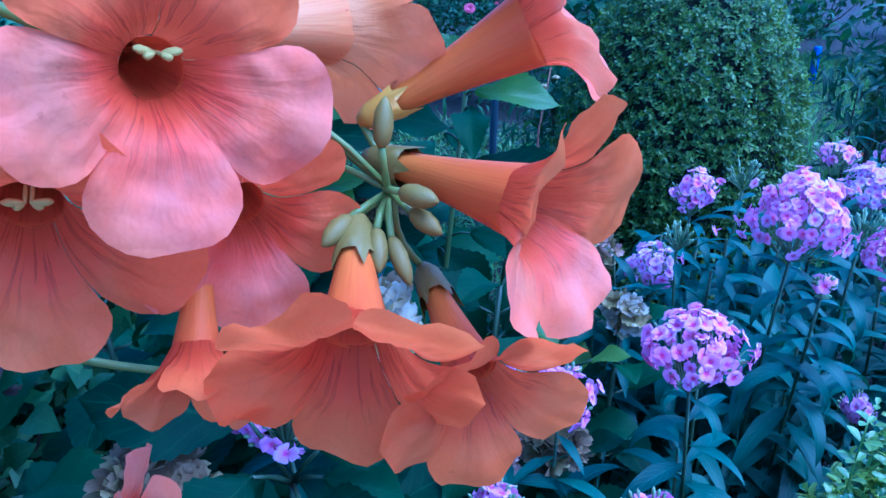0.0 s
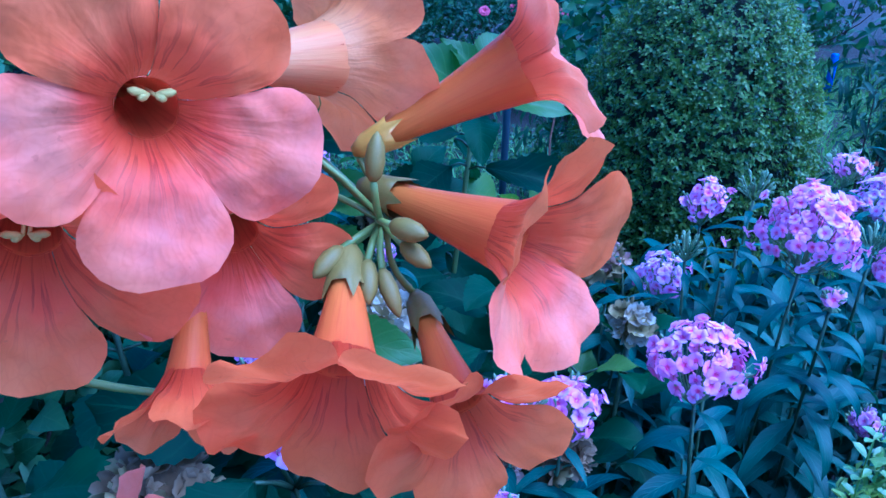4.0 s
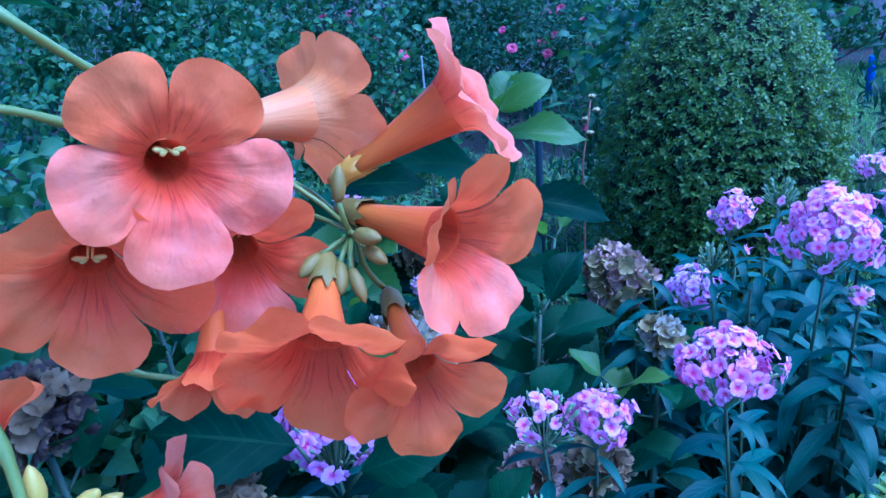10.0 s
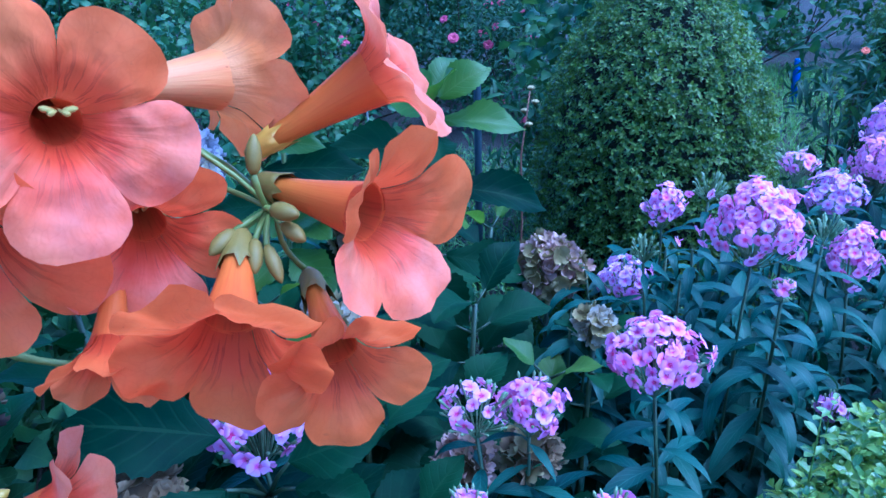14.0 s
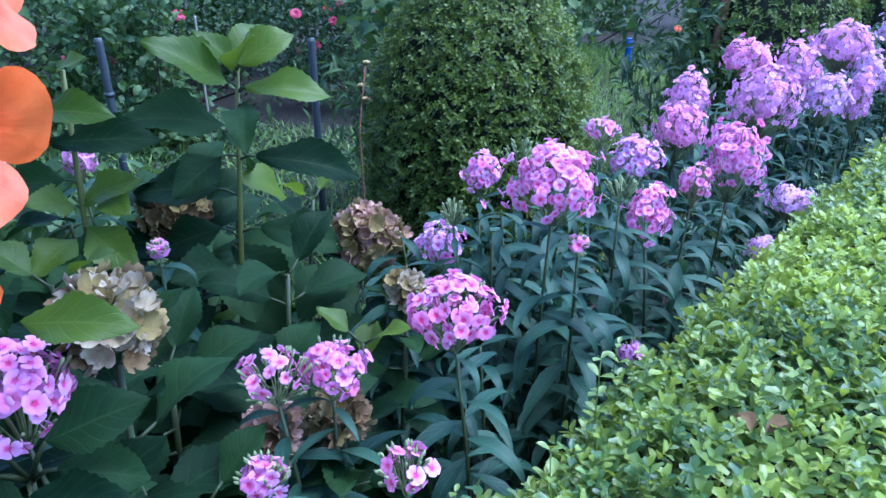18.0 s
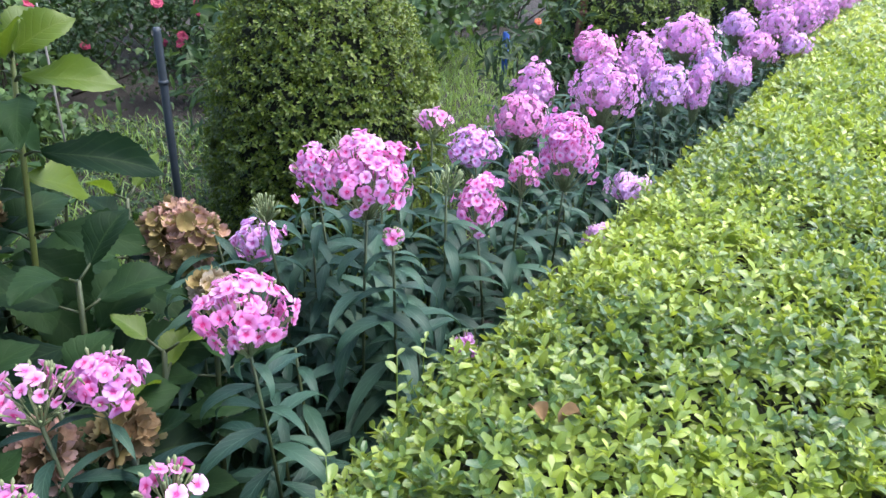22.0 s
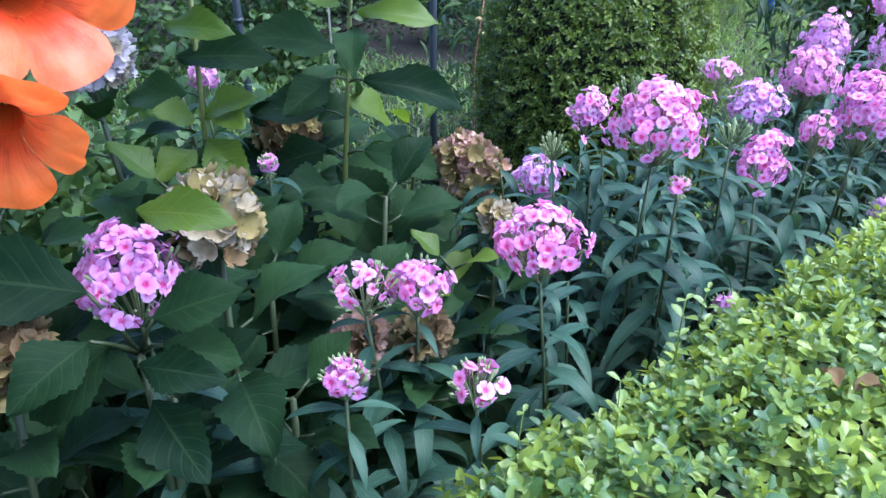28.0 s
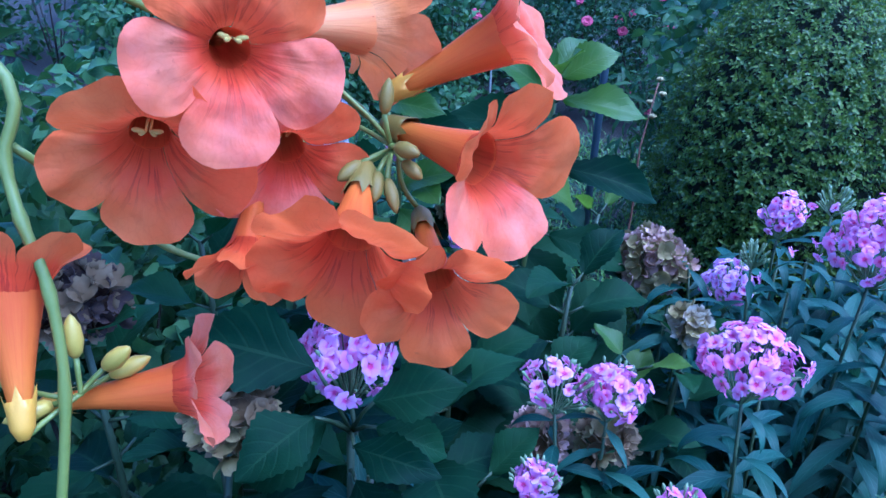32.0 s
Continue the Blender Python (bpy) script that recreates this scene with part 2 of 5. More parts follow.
for key, eye, a, b in (
    ("pink", (0.70, 0.06, 0.26), (0.82, 0.30, 0.66), (0.84, 0.44, 0.77)),
    ("mauve", (0.64, 0.09, 0.34), (0.80, 0.36, 0.74), (0.77, 0.46, 0.80)),
    ("lilac", (0.56, 0.12, 0.42), (0.74, 0.41, 0.77), (0.72, 0.52, 0.84)),
):
    M_FLORET[key] = floret_material("phlox_floret_" + key, eye, a, b, False)
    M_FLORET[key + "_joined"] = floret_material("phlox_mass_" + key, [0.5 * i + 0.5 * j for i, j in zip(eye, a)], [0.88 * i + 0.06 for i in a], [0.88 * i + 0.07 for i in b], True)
M_HYD_LEAF = leaf_material("hydrangea_leaf", (0.005, 0.018, 0.008), (0.026, 0.062, 0.019), (0.048, 0.088, 0.032), 0.62, 0.25, 7.0, vein_bump=0.5, spec=0.12, clear=0.35)
M_HYD_STEM_FRESH = plain_material("fresh_hydrangea_stem", (0.08, 0.11, 0.02), (0.17, 0.19, 0.045), 70, 0.5, 0.2)
M_HYD_YOUNG = leaf_material("young_hydrangea_leaf", (0.062, 0.118, 0.013), (0.120, 0.185, 0.020), (0.18, 0.24, 0.06), 0.46, 0.42, 7.0, vein_bump=0.6, spec=0.4, clear=0.45)
M_HYD_STEM = plain_material("hydrangea_stem", (0.02, 0.034, 0.012), (0.05, 0.068, 0.022), 70, 0.5, 0.3)


def dried_material(name, a, b, c):
    g = Graph(name)
    u, v = g.uv()
    pick = g.chance()
    col = g.mix(pick, (*a, 1), (*b, 1))
    col = g.mix(g.ramp(v, [(0.5, (0,)), (1.0, (0.9,))]), col, (*c, 1))
    spots = g.grain(120.0, 4.0, g.place())
    col = g.mix(g.ramp(spots, [(0.5, (0,)), (0.75, (0.6,))]), col, (0.16, 0.09, 0.04, 1))
    return g.done(col, 0.75, g.bump(spots, 0.5, 0.002), 0.2, None, 0.2)


M_DRY_PINK = dried_material("faded_pink_sepal", (0.30, 0.175, 0.11), (0.38, 0.25, 0.16), (0.58, 0.38, 0.33))
M_DRY_OLIVE = dried_material("olive_dry_sepal", (0.17, 0.135, 0.045), (0.29, 0.235, 0.08), (0.36, 0.29, 0.13))
M_DRY_BROWN = dried_material("brown_dry_sepal", (0.10, 0.065, 0.028), (0.20, 0.13, 0.06), (0.28, 0.20, 0.11))
M_DRY_DARK = dried_material("dark_brown_dry_sepal", (0.030, 0.020, 0.020), (0.062, 0.040, 0.036), (0.095, 0.066, 0.058))
M_DRY_YELLOW = dried_material("yellow_seed_head", (0.20, 0.15, 0.05), (0.34, 0.26, 0.08), (0.46, 0.38, 0.18))
M_DRY_CREAM = dried_material("cream_dry_sepal", (0.32, 0.25, 0.14), (0.46, 0.39, 0.26), (0.58, 0.52, 0.40))
M_DRY_LILAC = dried_material("pale_lilac_sepal", (0.48, 0.41, 0.48), (0.58, 0.53, 0.57), (0.66, 0.61, 0.64))
M_HEDGE = leaf_material("box_hedge_leaf", (0.040, 0.104, 0.044), (0.345, 0.440, 0.066), (0.26, 0.33, 0.10), 0.34, 0.3, 5.0, True, 0.95, 0.3, 0.6, 1.6)
# same hedge leaf for the far end, distance haze mixed into its colours
M_HEDGE_HAZE = leaf_material("hazed_far_hedge_leaf", (0.12, 0.20, 0.075), (0.43, 0.51, 0.15), (0.26, 0.33, 0.10), 0.4, 0.3, 5.0, True, 0.95, 0.2, 0.6, 1.4)
M_BOX = leaf_material("topiary_leaf", (0.016, 0.050, 0.012), (0.165, 0.225, 0.028), (0.1, 0.16, 0.04), 0.34, 0.25, 5.0, True, 1.0, 0.3, 0.35)
# near-black filler: the shade in the gaps between leaves, put into its colour
M_CORE_SHADE = plain_material("dark_gap_shade", (0.006, 0.010, 0.004), (0.022, 0.028, 0.011), 30, 0.95, 0.9, dist=0.02)
M_BUSH = leaf_material("shrub_leaf", (0.018, 0.050, 0.020), (0.085, 0.150, 0.045), (0.1, 0.16, 0.05), 0.5, 0.25, 6.0, True, 1.0, 0.3, 0.3)
M_BUSH_BLUE = leaf_material("rose_leaf", (0.013, 0.033, 0.017), (0.046, 0.086, 0.036), (0.1, 0.15, 0.07), 0.55, 0.25, 6.0, True, 1.0, 0.3, 0.25)
M_GRASS = leaf_material("grass_blade", (0.07, 0.15, 0.03), (0.20, 0.32, 0.07), (0.16, 0.24, 0.06), 0.5, 0.3, 1.0, True, 1.0, 0.1)
M_ROSE = plain_material("crimson_bloom", (0.26, 0.015, 0.05), (0.45, 0.05, 0.12), 40, 0.6, 0.3)
M_RED_FLOWER = plain_material("brick_red_bloom", (0.50, 0.09, 0.03), (0.68, 0.16, 0.06), 60, 0.6, 0.3)
M_DRY_STALK = plain_material("dry_straw_stalk", (0.26, 0.19, 0.09), (0.44, 0.36, 0.20), 50, 0.8, 0.4)
M_POST = plain_material("grey_blue_painted_post", (0.018, 0.028, 0.038), (0.045, 0.060, 0.074), 25, 0.55, 0.3)
M_POST_BLUE = plain_material("bright_blue_painted_post", (0.01, 0.05, 0.24), (0.02, 0.09, 0.36), 25, 0.5, 0.3)
M_WOOD = plain_material("red_brown_stake", (0.13, 0.05, 0.03), (0.26, 0.12, 0.07), 30, 0.8, 0.5)
M_BARK = plain_material("grey_brown_bark", (0.03, 0.024, 0.016), (0.075, 0.06, 0.042), 25, 0.9, 0.9, dist=0.01)
M_SOIL = plain_material("dark_garden_soil", (0.010, 0.008, 0.006), (0.034, 0.027, 0.020), 9, 0.95, 1.0, dist=0.02)
M_WALL = plain_material("grey_brown_plaster", (0.12, 0.11, 0.09), (0.20, 0.18, 0.15), 6, 0.9, 0.6)
M_CANE = plain_material("pale_cane", (0.24, 0.22, 0.19), (0.40, 0.37, 0.32), 30, 0.6, 0.2)


# ---- building blocks ----
PLACES = {}


def mesh(name, verts, faces, mat, uvs=None, smooth=True):
    me = bpy.data.meshes.new(name)
    me.from_pydata([tuple(v) for v in verts], [], [tuple(f) for f in faces])
    if uvs is not None:
        layer = me.uv_layers.new(name="UVMap")
        index = np.empty(len(me.loops), dtype=np.int32)
        me.loops.foreach_get("vertex_index", index)
        layer.data.foreach_set("uv", np.asarray(uvs, dtype=np.float32)[index].ravel())
    me.polygons.foreach_set("use_smooth", np.full(len(me.polygons), smooth))
    me.materials.append(mat)
    me.update()
    return me


def thing(name, x, y, z, label, category, group="", kind=""):
    ob = new(name)
    ob.empty_display_size = 0.05
    ob.matrix_basis = PLACES[ob] = Matrix.Translation((x, y, z))
    return tagged(ob, label, category, group, kind)


def part(name, me, parent, m=None, label=""):
    """A mesh under a thing or a part; m is its place in the world."""
    ob = new(name, me)
    m = PLACES[parent] if m is None else m
    PLACES[ob] = m
    ob.parent = parent
    ob.matrix_basis = PLACES[parent].inverted() @ m
    return tagged(ob, label)


def basis(pos, z, y=(0, 0, 1), size=1.0):
    """A frame at pos with its z axis along z and its y axis as near to y as it can be."""
    z = Vector(z).normalized()
    x = Vector(y).cross(z)
    if x.length < 1e-4:
        x = Vector((1, 0, 0)).cross(z)
    x.normalize()
    yy = z.cross(x)
    m = Matrix.Identity(4)
    for n in range(3):
        m[n][0], m[n][1], m[n][2], m[n][3] = x[n] * size, yy[n] * size, z[n] * size, pos[n]
    return m


def smooth_step(x):
    x = max(0.0, min(1.0, x))
    return x * x * (3 - 2 * x)


def tube_data(points, radii, sides=6):
    """Verts, faces and uvs of a round tube through the points."""
    pts = [Vector(p) for p in points]
    verts, faces, uvs = [], [], []
    for n, p in enumerate(pts):
        way = (pts[min(n + 1, len(pts) - 1)] - pts[max(n - 1, 0)]).normalized()
        a = way.orthogonal() if n == 0 else (a - way * a.dot(way))
        a.normalize()
        b = way.cross(a)
        for s in range(sides):
            t = 2 * math.pi * s / sides
            verts.append(p + radii[n] * (math.cos(t) * a + math.sin(t) * b))
            uvs.append((s / sides, n / (len(pts) - 1)))
    for n in range(len(pts) - 1):
        for s in range(sides):
            e = (s + 1) % sides
            faces.append((n * sides + s, n * sides + e, (n + 1) * sides + e, (n + 1) * sides + s))
    faces.append(tuple(range(sides))[::-1])
    faces.append(tuple((len(pts) - 1) * sides + s for s in range(sides)))
    return verts, faces, uvs


def bowed(a, b, sag, n=6):
    """Points from a to b that bow sideways by the vector sag."""
    a, b, sag = Vector(a), Vector(b), Vector(sag)
    return [a.lerp(b, i / n) + sag * math.sin(math.pi * i / n) for i in range(n + 1)]


def tube_mesh(name, points, r0, r1, mat, sides=6):
    k = len(points) - 1
    v, f, u = tube_data(points, [r0 + (r1 - r0) * i / k for i in range(k + 1)], sides)
    return mesh(name, v, f, mat, u)


def joined(chunks):
    """One set of verts, faces and uvs from many."""
    verts, faces, uvs = [], [], []
    for v, f, u in chunks:
        k = len(verts)
        verts += list(v)
        faces += [tuple(i + k for i in face) for face in f]
        uvs += list(u)
    return verts, faces, uvs


def leaf_data(length, width, ny, nx, widest=0.4, fold=0.25, droop=0.6, wave=0.0, saw=0.0, point=1.0, seed=0, blunt=0.03):
    """A leaf along +y with its upper face to +z: folded at the midrib, drooping to its tip."""
    rng = random.Random(seed)
    verts, faces, uvs = [], [], []
    y = z = 0.0
    ph = rng.uniform(0, 6)
    for j in range(ny + 1):
        v = j / ny
        ang = droop * v * v
        if j:
            y += length / ny * math.cos(ang)
            z -= length / ny * math.sin(ang)
        w = (v / widest) ** 0.75 if v < widest else max(0.0, 1 - ((v - widest) / (1 - widest)) ** (1.6 * point)) ** 0.8
        w = max(w, 0.03 if j < ny else blunt) * width / 2
        for i in range(-nx, nx + 1):
            q = i / nx
            ww = w * (1 + (saw * (1 if j % 2 else -1) if abs(i) == nx and 0 < j < ny else 0))
            x = q * ww
            lift = fold * abs(x) + wave * width * math.sin(v * 9 + ph + (1.5 if q > 0 else 0)) * q * q
            verts.append((x, y + lift * math.sin(ang), z + lift * math.cos(ang)))
            uvs.append((0.5 + 0.5 * q, v))
    k = 2 * nx + 1
    for j in range(ny):
        for i in range(k - 1):
            faces.append((j * k + i, j * k + i + 1, (j + 1) * k + i + 1, (j + 1) * k + i))
    return verts, faces, uvs


def scatter(name, base, pos, rot, size, mat):
    """One mesh of many copies of the base shape: pos (n,3), rot (n,3,3), size (n,)."""
    bv, bf, bu = (np.array(base[0], dtype=np.float64), base[1], np.array(base[2]))
    n, k = len(pos), len(bv)
    v = np.einsum("nij,kj->nki", rot, bv) * np.asarray(size)[:, None, None] + np.asarray(pos)[:, None, :]
    quad = np.array([f if len(f) == 4 else (*f, f[-1]) for f in bf])
    q = (quad[None] + (np.arange(n) * k)[:, None, None]).reshape(-1, 4)
    me = bpy.data.meshes.new(name)
    me.vertices.add(n * k)
    me.vertices.foreach_set("co", v.astype(np.float32).ravel())
    me.loops.add(len(q) * 4)
    me.loops.foreach_set("vertex_index", q.astype(np.int32).ravel())
    me.polygons.add(len(q))
    me.polygons.foreach_set("loop_start", np.arange(len(q), dtype=np.int32) * 4)
    layer = me.uv_layers.new(name="UVMap")
    layer.data.foreach_set("uv", np.tile(bu, (n, 1))[q.ravel()].astype(np.float32).ravel())
    me.polygons.foreach_set("use_smooth", np.ones(len(q), dtype=bool))
    me.materials.append(mat)
    me.update(calc_edges=True)
    me.validate()
    return me


def frames(z, spin):
    """Turns (n,3,3) whose z axis follows z, spun about it."""
    z = z / np.linalg.norm(z, axis=1, keepdims=True)
    ref = np.where(np.abs(z[:, 2:3]) > 0.95, np.array([[1.0, 0, 0]]), np.array([[0, 0, 1.0]]))
    x = np.cross(ref, z)
    x /= np.linalg.norm(x, axis=1, keepdims=True)
    y = np.cross(z, x)
    c, s = np.cos(spin)[:, None], np.sin(spin)[:, None]
    return np.stack([c * x + s * y, c * y - s * x, z], -1)


def sprig(pairs, leaf_len, leaf_wid, height, seed, ny=3, nx=1):
    """A leafy shoot tip along +z: opposite pairs, each pair turned a quarter from the last."""
    rng = random.Random(seed)
    chunks = []
    for p in range(pairs):
        at = height * (p + 1) / pairs
        rise = radians(25 + 45 * p / pairs)
        grow = 1.0 if p < pairs - 1 else 0.7
        for side in (0, 1):
            turn = math.pi * side + math.pi / 2 * (p % 2) + rng.uniform(-0.35, 0.35)
            d = leaf_data(leaf_len * grow * rng.uniform(0.8, 1.15), leaf_wid * grow * rng.uniform(0.85, 1.1), ny, nx, 0.55, 0.35, 0.5, 0, 0, 1.5, seed + p, 0.5)
            m = Matrix.Rotation(turn, 3, "Z") @ Matrix.Rotation(rise + rng.uniform(-0.25, 0.25), 3, "X") @ Matrix.Rotation(rng.uniform(-0.4, 0.4), 3, "Y")
            chunks.append(([m @ Vector(v) + Vector((0, 0, at)) for v in d[0]], d[1], d[2]))
    return joined(chunks)


# ---- ground ----
def ground_height(x, y):
    return 0.03 * noise.noise(Vector((x * 0.7, y * 0.7, 0)))


gv, gf = [], []
steps = [-60, -30, -15] + [-8 + 0.5 * i for i in range(33)] + [15, 30, 60]
for yy in steps:
    for xx in steps:
        gv.append((xx, yy + 3, ground_height(xx, yy) - 0.03))
row = len(steps)
for j in range(row - 1):
    for i in range(row - 1):
        gf.append((j * row + i, j * row + i + 1, (j + 1) * row + i + 1, (j + 1) * row + i))
ground = new("ground", mesh("ground", gv, gf, M_SOIL))
tagged(ground, "dark bare garden soil between the plants", "soil", kind="structure")

rng = np.random.RandomState(3)
blade = leaf_data(0.13, 0.008, 2, 1, 0.2, 0.3, 1.0)


def grass_patch(label, x0, x1, y0, y1, n, size):
    p = np.stack([rng.uniform(x0, x1, n), rng.uniform(y0, y1, n), np.full(n, -0.02)], 1)
    z = np.stack([rng.normal(0, 1, n), rng.normal(0, 1, n), rng.normal(0, 0.35, n)], 1)
    r = frames(z, rng.uniform(-0.5, 0.5, n))
    ob = new("grass", scatter("grass", blade, p, r, rng.uniform(0.6, 1.5, n) * size, M_GRASS))
    return tagged(ob, label, "grass", kind="stuff")


grass_patch("rough green lawn grass beyond the flower bed", -1.2, 4.2, 2.9, 9.2, 34000, 0.95)
grass_patch("thin grass and weeds between the fence posts", -4.0, -0.4, 2.2, 5.1, 7000, 1.0)

# ---- clipped low hedge ----
HEDGE_TURN = radians(-31.0)
HEDGE = Matrix.Translation((-0.13, 0.60, 0)) @ Matrix.Rotation(HEDGE_TURN, 4, "Z")


def hedge_edge(s):
    """How far the hedge bulges over the bed along its length."""
    return -0.046 + 0.030 * smooth_step((s - 0.9) / 1.3)


def hedge_top(s, w):
    """Height over the ground along (s) and across (w) the hedge."""
    edge = 0.045 * (1 - smooth_step((w - hedge_edge(s)) / 0.14))
    return 0.905 - edge - 0.05 * max(0.0, w - 0.2) + 0.028 * noise.noise(Vector((s * 3.1, w * 3.1, 2))) + 0.012 * noise.noise(Vector((s * 9, w * 9, 7)))


hedge = thing("box_hedge", -0.13, 0.60, 0.0, "clipped box hedge with bright yellow-green new shoots beside the phlox", "hedge")
cv, cf = [], []
ss = [-0.75 + 0.15 * i for i in range(64)]
ws = [0.03, 0.06, 0.14, 0.3, 0.5, 0.8, 1.1, 1.4, 1.55]
for s in ss:
    for k, w in enumerate([ws[0], *ws, ws[-1]]):
        z = 0.0 if k in (0, len(ws) + 1) else hedge_top(s, w) - 0.075
        cv.append(HEDGE @ Vector((w + hedge_edge(s) * (1 - smooth_step(w / 0.5)), s, z)))
col = len(ws) + 2
for j in range(len(ss) - 1):
    for i in range(col - 1):
        cf.append((j * col + i, j * col + i + 1, (j + 1) * col + i + 1, (j + 1) * col + i))
cf += [tuple(range(col)), tuple((len(ss) - 1) * col + i for i in range(col))[::-1]]
# solid filler under the shoots, coloured as the shade between them
part("inner_bush", mesh("inner_bush", [HEDGE.to_translation() * -1 + v for v in cv], cf, M_CORE_SHADE), hedge)
SPRIGS = [sprig(5, 0.021, 0.0128, 0.045, 10 + i, 2) for i in range(3)]
SPRIGS_SMALL = [sprig(4, 0.023, 0.0140, 0.042, 10 + i, 2) for i in range(3)]
SPRIGS_FAR = [sprig(3, 0.026, 0.0160, 0.040, 10 + i, 2) for i in range(3)]
turn3 = np.array(HEDGE.to_3x3())


def hedge_shoots(label, s0, s1, n, size, mat, w1, seed, kinds):
    r = np.random.RandomState(seed)
    for base in kinds:
        k = n // 3
        s = r.uniform(s0, s1, k)
        rim = np.array([hedge_edge(a) for a in s])
        w = rim + (w1 - rim) * r.uniform(0, 1, k)
        side = r.uniform(0, 1, k) < 0.11
        w = np.where(side, rim + r.normal(0.020, 0.015, k), w)
        z = np.array([hedge_top(a, b) for a, b in zip(s, np.maximum(w, rim))])
        z = np.where(side, z - r.uniform(0, 0.12, k), z) - 0.045 + r.normal(0, 0.011, k) + np.where(r.uniform(0, 1, k) < 0.05, 0.03, 0)
        p = np.stack([w, s, z], 1) @ turn3.T
        up = np.stack([r.normal(0, 0.35, k) - np.where(side, 0.5, 0.0), r.normal(0, 0.35, k), np.ones(k)], 1) @ turn3.T
        me = scatter("leaves", base, p, frames(up, r.uniform(0, 6.283, k)), r.uniform(0.75, 1.2, k) * size, mat)
        tagged(part("leaves", me, hedge, None, label), kind="stuff")


hedge_shoots("glossy yellow-green box leaves", -0.7, 1.5, 9300, 1.08, M_HEDGE, 1.5, 5, SPRIGS)
hedge_shoots("glossy yellow-green box leaves", 1.5, 3.6, 5600, 1.35, M_HEDGE, 1.5, 6, SPRIGS_SMALL)
# far end wears the leaf copy with painted haze
hedge_shoots("yellow-green box leaves, colour paled for distance haze", 3.6, 8.7, 5400, 2.1, M_HEDGE_HAZE, 1.5, 7, SPRIGS_FAR)


# ---- clipped topiary ----
def topiary(name, cx, cy, profile, n, size, label, seed):
    """A clipped dome: profile is rows of (height, radius)."""
    ob = thing(name, cx, cy, 0, label, "topiary", "clipped box domes")
    hs, rs = zip(*profile)
    sides = 24
    verts, faces = [], []
    for h, rad in profile:
        for k in range(sides):
            t = 2 * math.pi * k / sides
            verts.append((max(rad - 0.035, 0.005) * math.cos(t), max(rad - 0.035, 0.005) * math.sin(t), h - (0.03 if h > 0.2 else 0)))
    for j in range(len(profile) - 1):
        for k in range(sides):
            e = (k + 1) % sides
            faces.append((j * sides + k, j * sides + e, (j + 1) * sides + e, (j + 1) * sides + k))
    faces.append(tuple((len(profile) - 1) * sides + k for k in range(sides)))
    # dark body behind the leaves, painted as deep shade inside the dome
    part("inner_bush", mesh("inner_bush", verts, faces, M_CORE_SHADE), ob)
    r = np.random.RandomState(seed)
    for base in SPRIGS_SMALL if n > 5000 else SPRIGS_FAR:
        k = n // 3
        h = r.uniform(0.25, hs[-1], k)
        # more shoots near the wide part than near the tip
        rad = np.interp(h, hs, rs)
        keep = r.uniform(0, max(rs), k) < rad + 0.06
        h, rad = h[keep], rad[keep]
        k = len(h)
        t = r.uniform(0, 6.283, k)
        slope = (np.interp(h + 0.02, hs, rs) - np.interp(h - 0.02, hs, rs)) / 0.04
        nz = np.clip(-slope, -0.2, 4)
        bump = np.array([0.022 * noise.noise(Vector((4 * math.cos(a), 4 * math.sin(a), 5 * b))) for a, b in zip(t, h)])
        rr = rad - 0.02 + bump + r.normal(0, 0.008, k)
        p = np.stack([rr * np.cos(t), rr * np.sin(t), h + nz * 0.004], 1)
        z = np.stack([np.cos(t) + r.normal(0, 0.45, k), np.sin(t) + r.normal(0, 0.45, k), nz + 0.45 + r.normal(0, 0.3, k)], 1)
        me = scatter("leaves", base, p, frames(z, r.uniform(0, 6.283, k)), r.uniform(0.7, 1.15, k) * size, M_BOX)
        tagged(part("leaves", me, ob), kind="stuff")
    return ob


DOME = [(0.0, 0.30), (0.3, 0.345), (0.6, 0.35), (0.9, 0.335), (1.05, 0.312), (1.18, 0.268), (1.29, 0.205), (1.37, 0.135), (1.42, 0.065), (1.44, 0.012)]
topiary("box_topiary", -0.39, 2.10, DOME, 11400, 0.62, "dark green clipped box dome standing behind the phlox", 21)
topiary("box_topiary", 0.95, 4.35, [(h * 1.0, r * 1.35) for h, r in DOME], 4200, 0.95, "dark clipped box dome further along the bed", 22)
topiary("box_topiary", 2.15, 6.1, [(h * 1.0, r * 1.5) for h, r in DOME], 3000, 1.1, "far dark clipped box dome beside the hedge", 23)


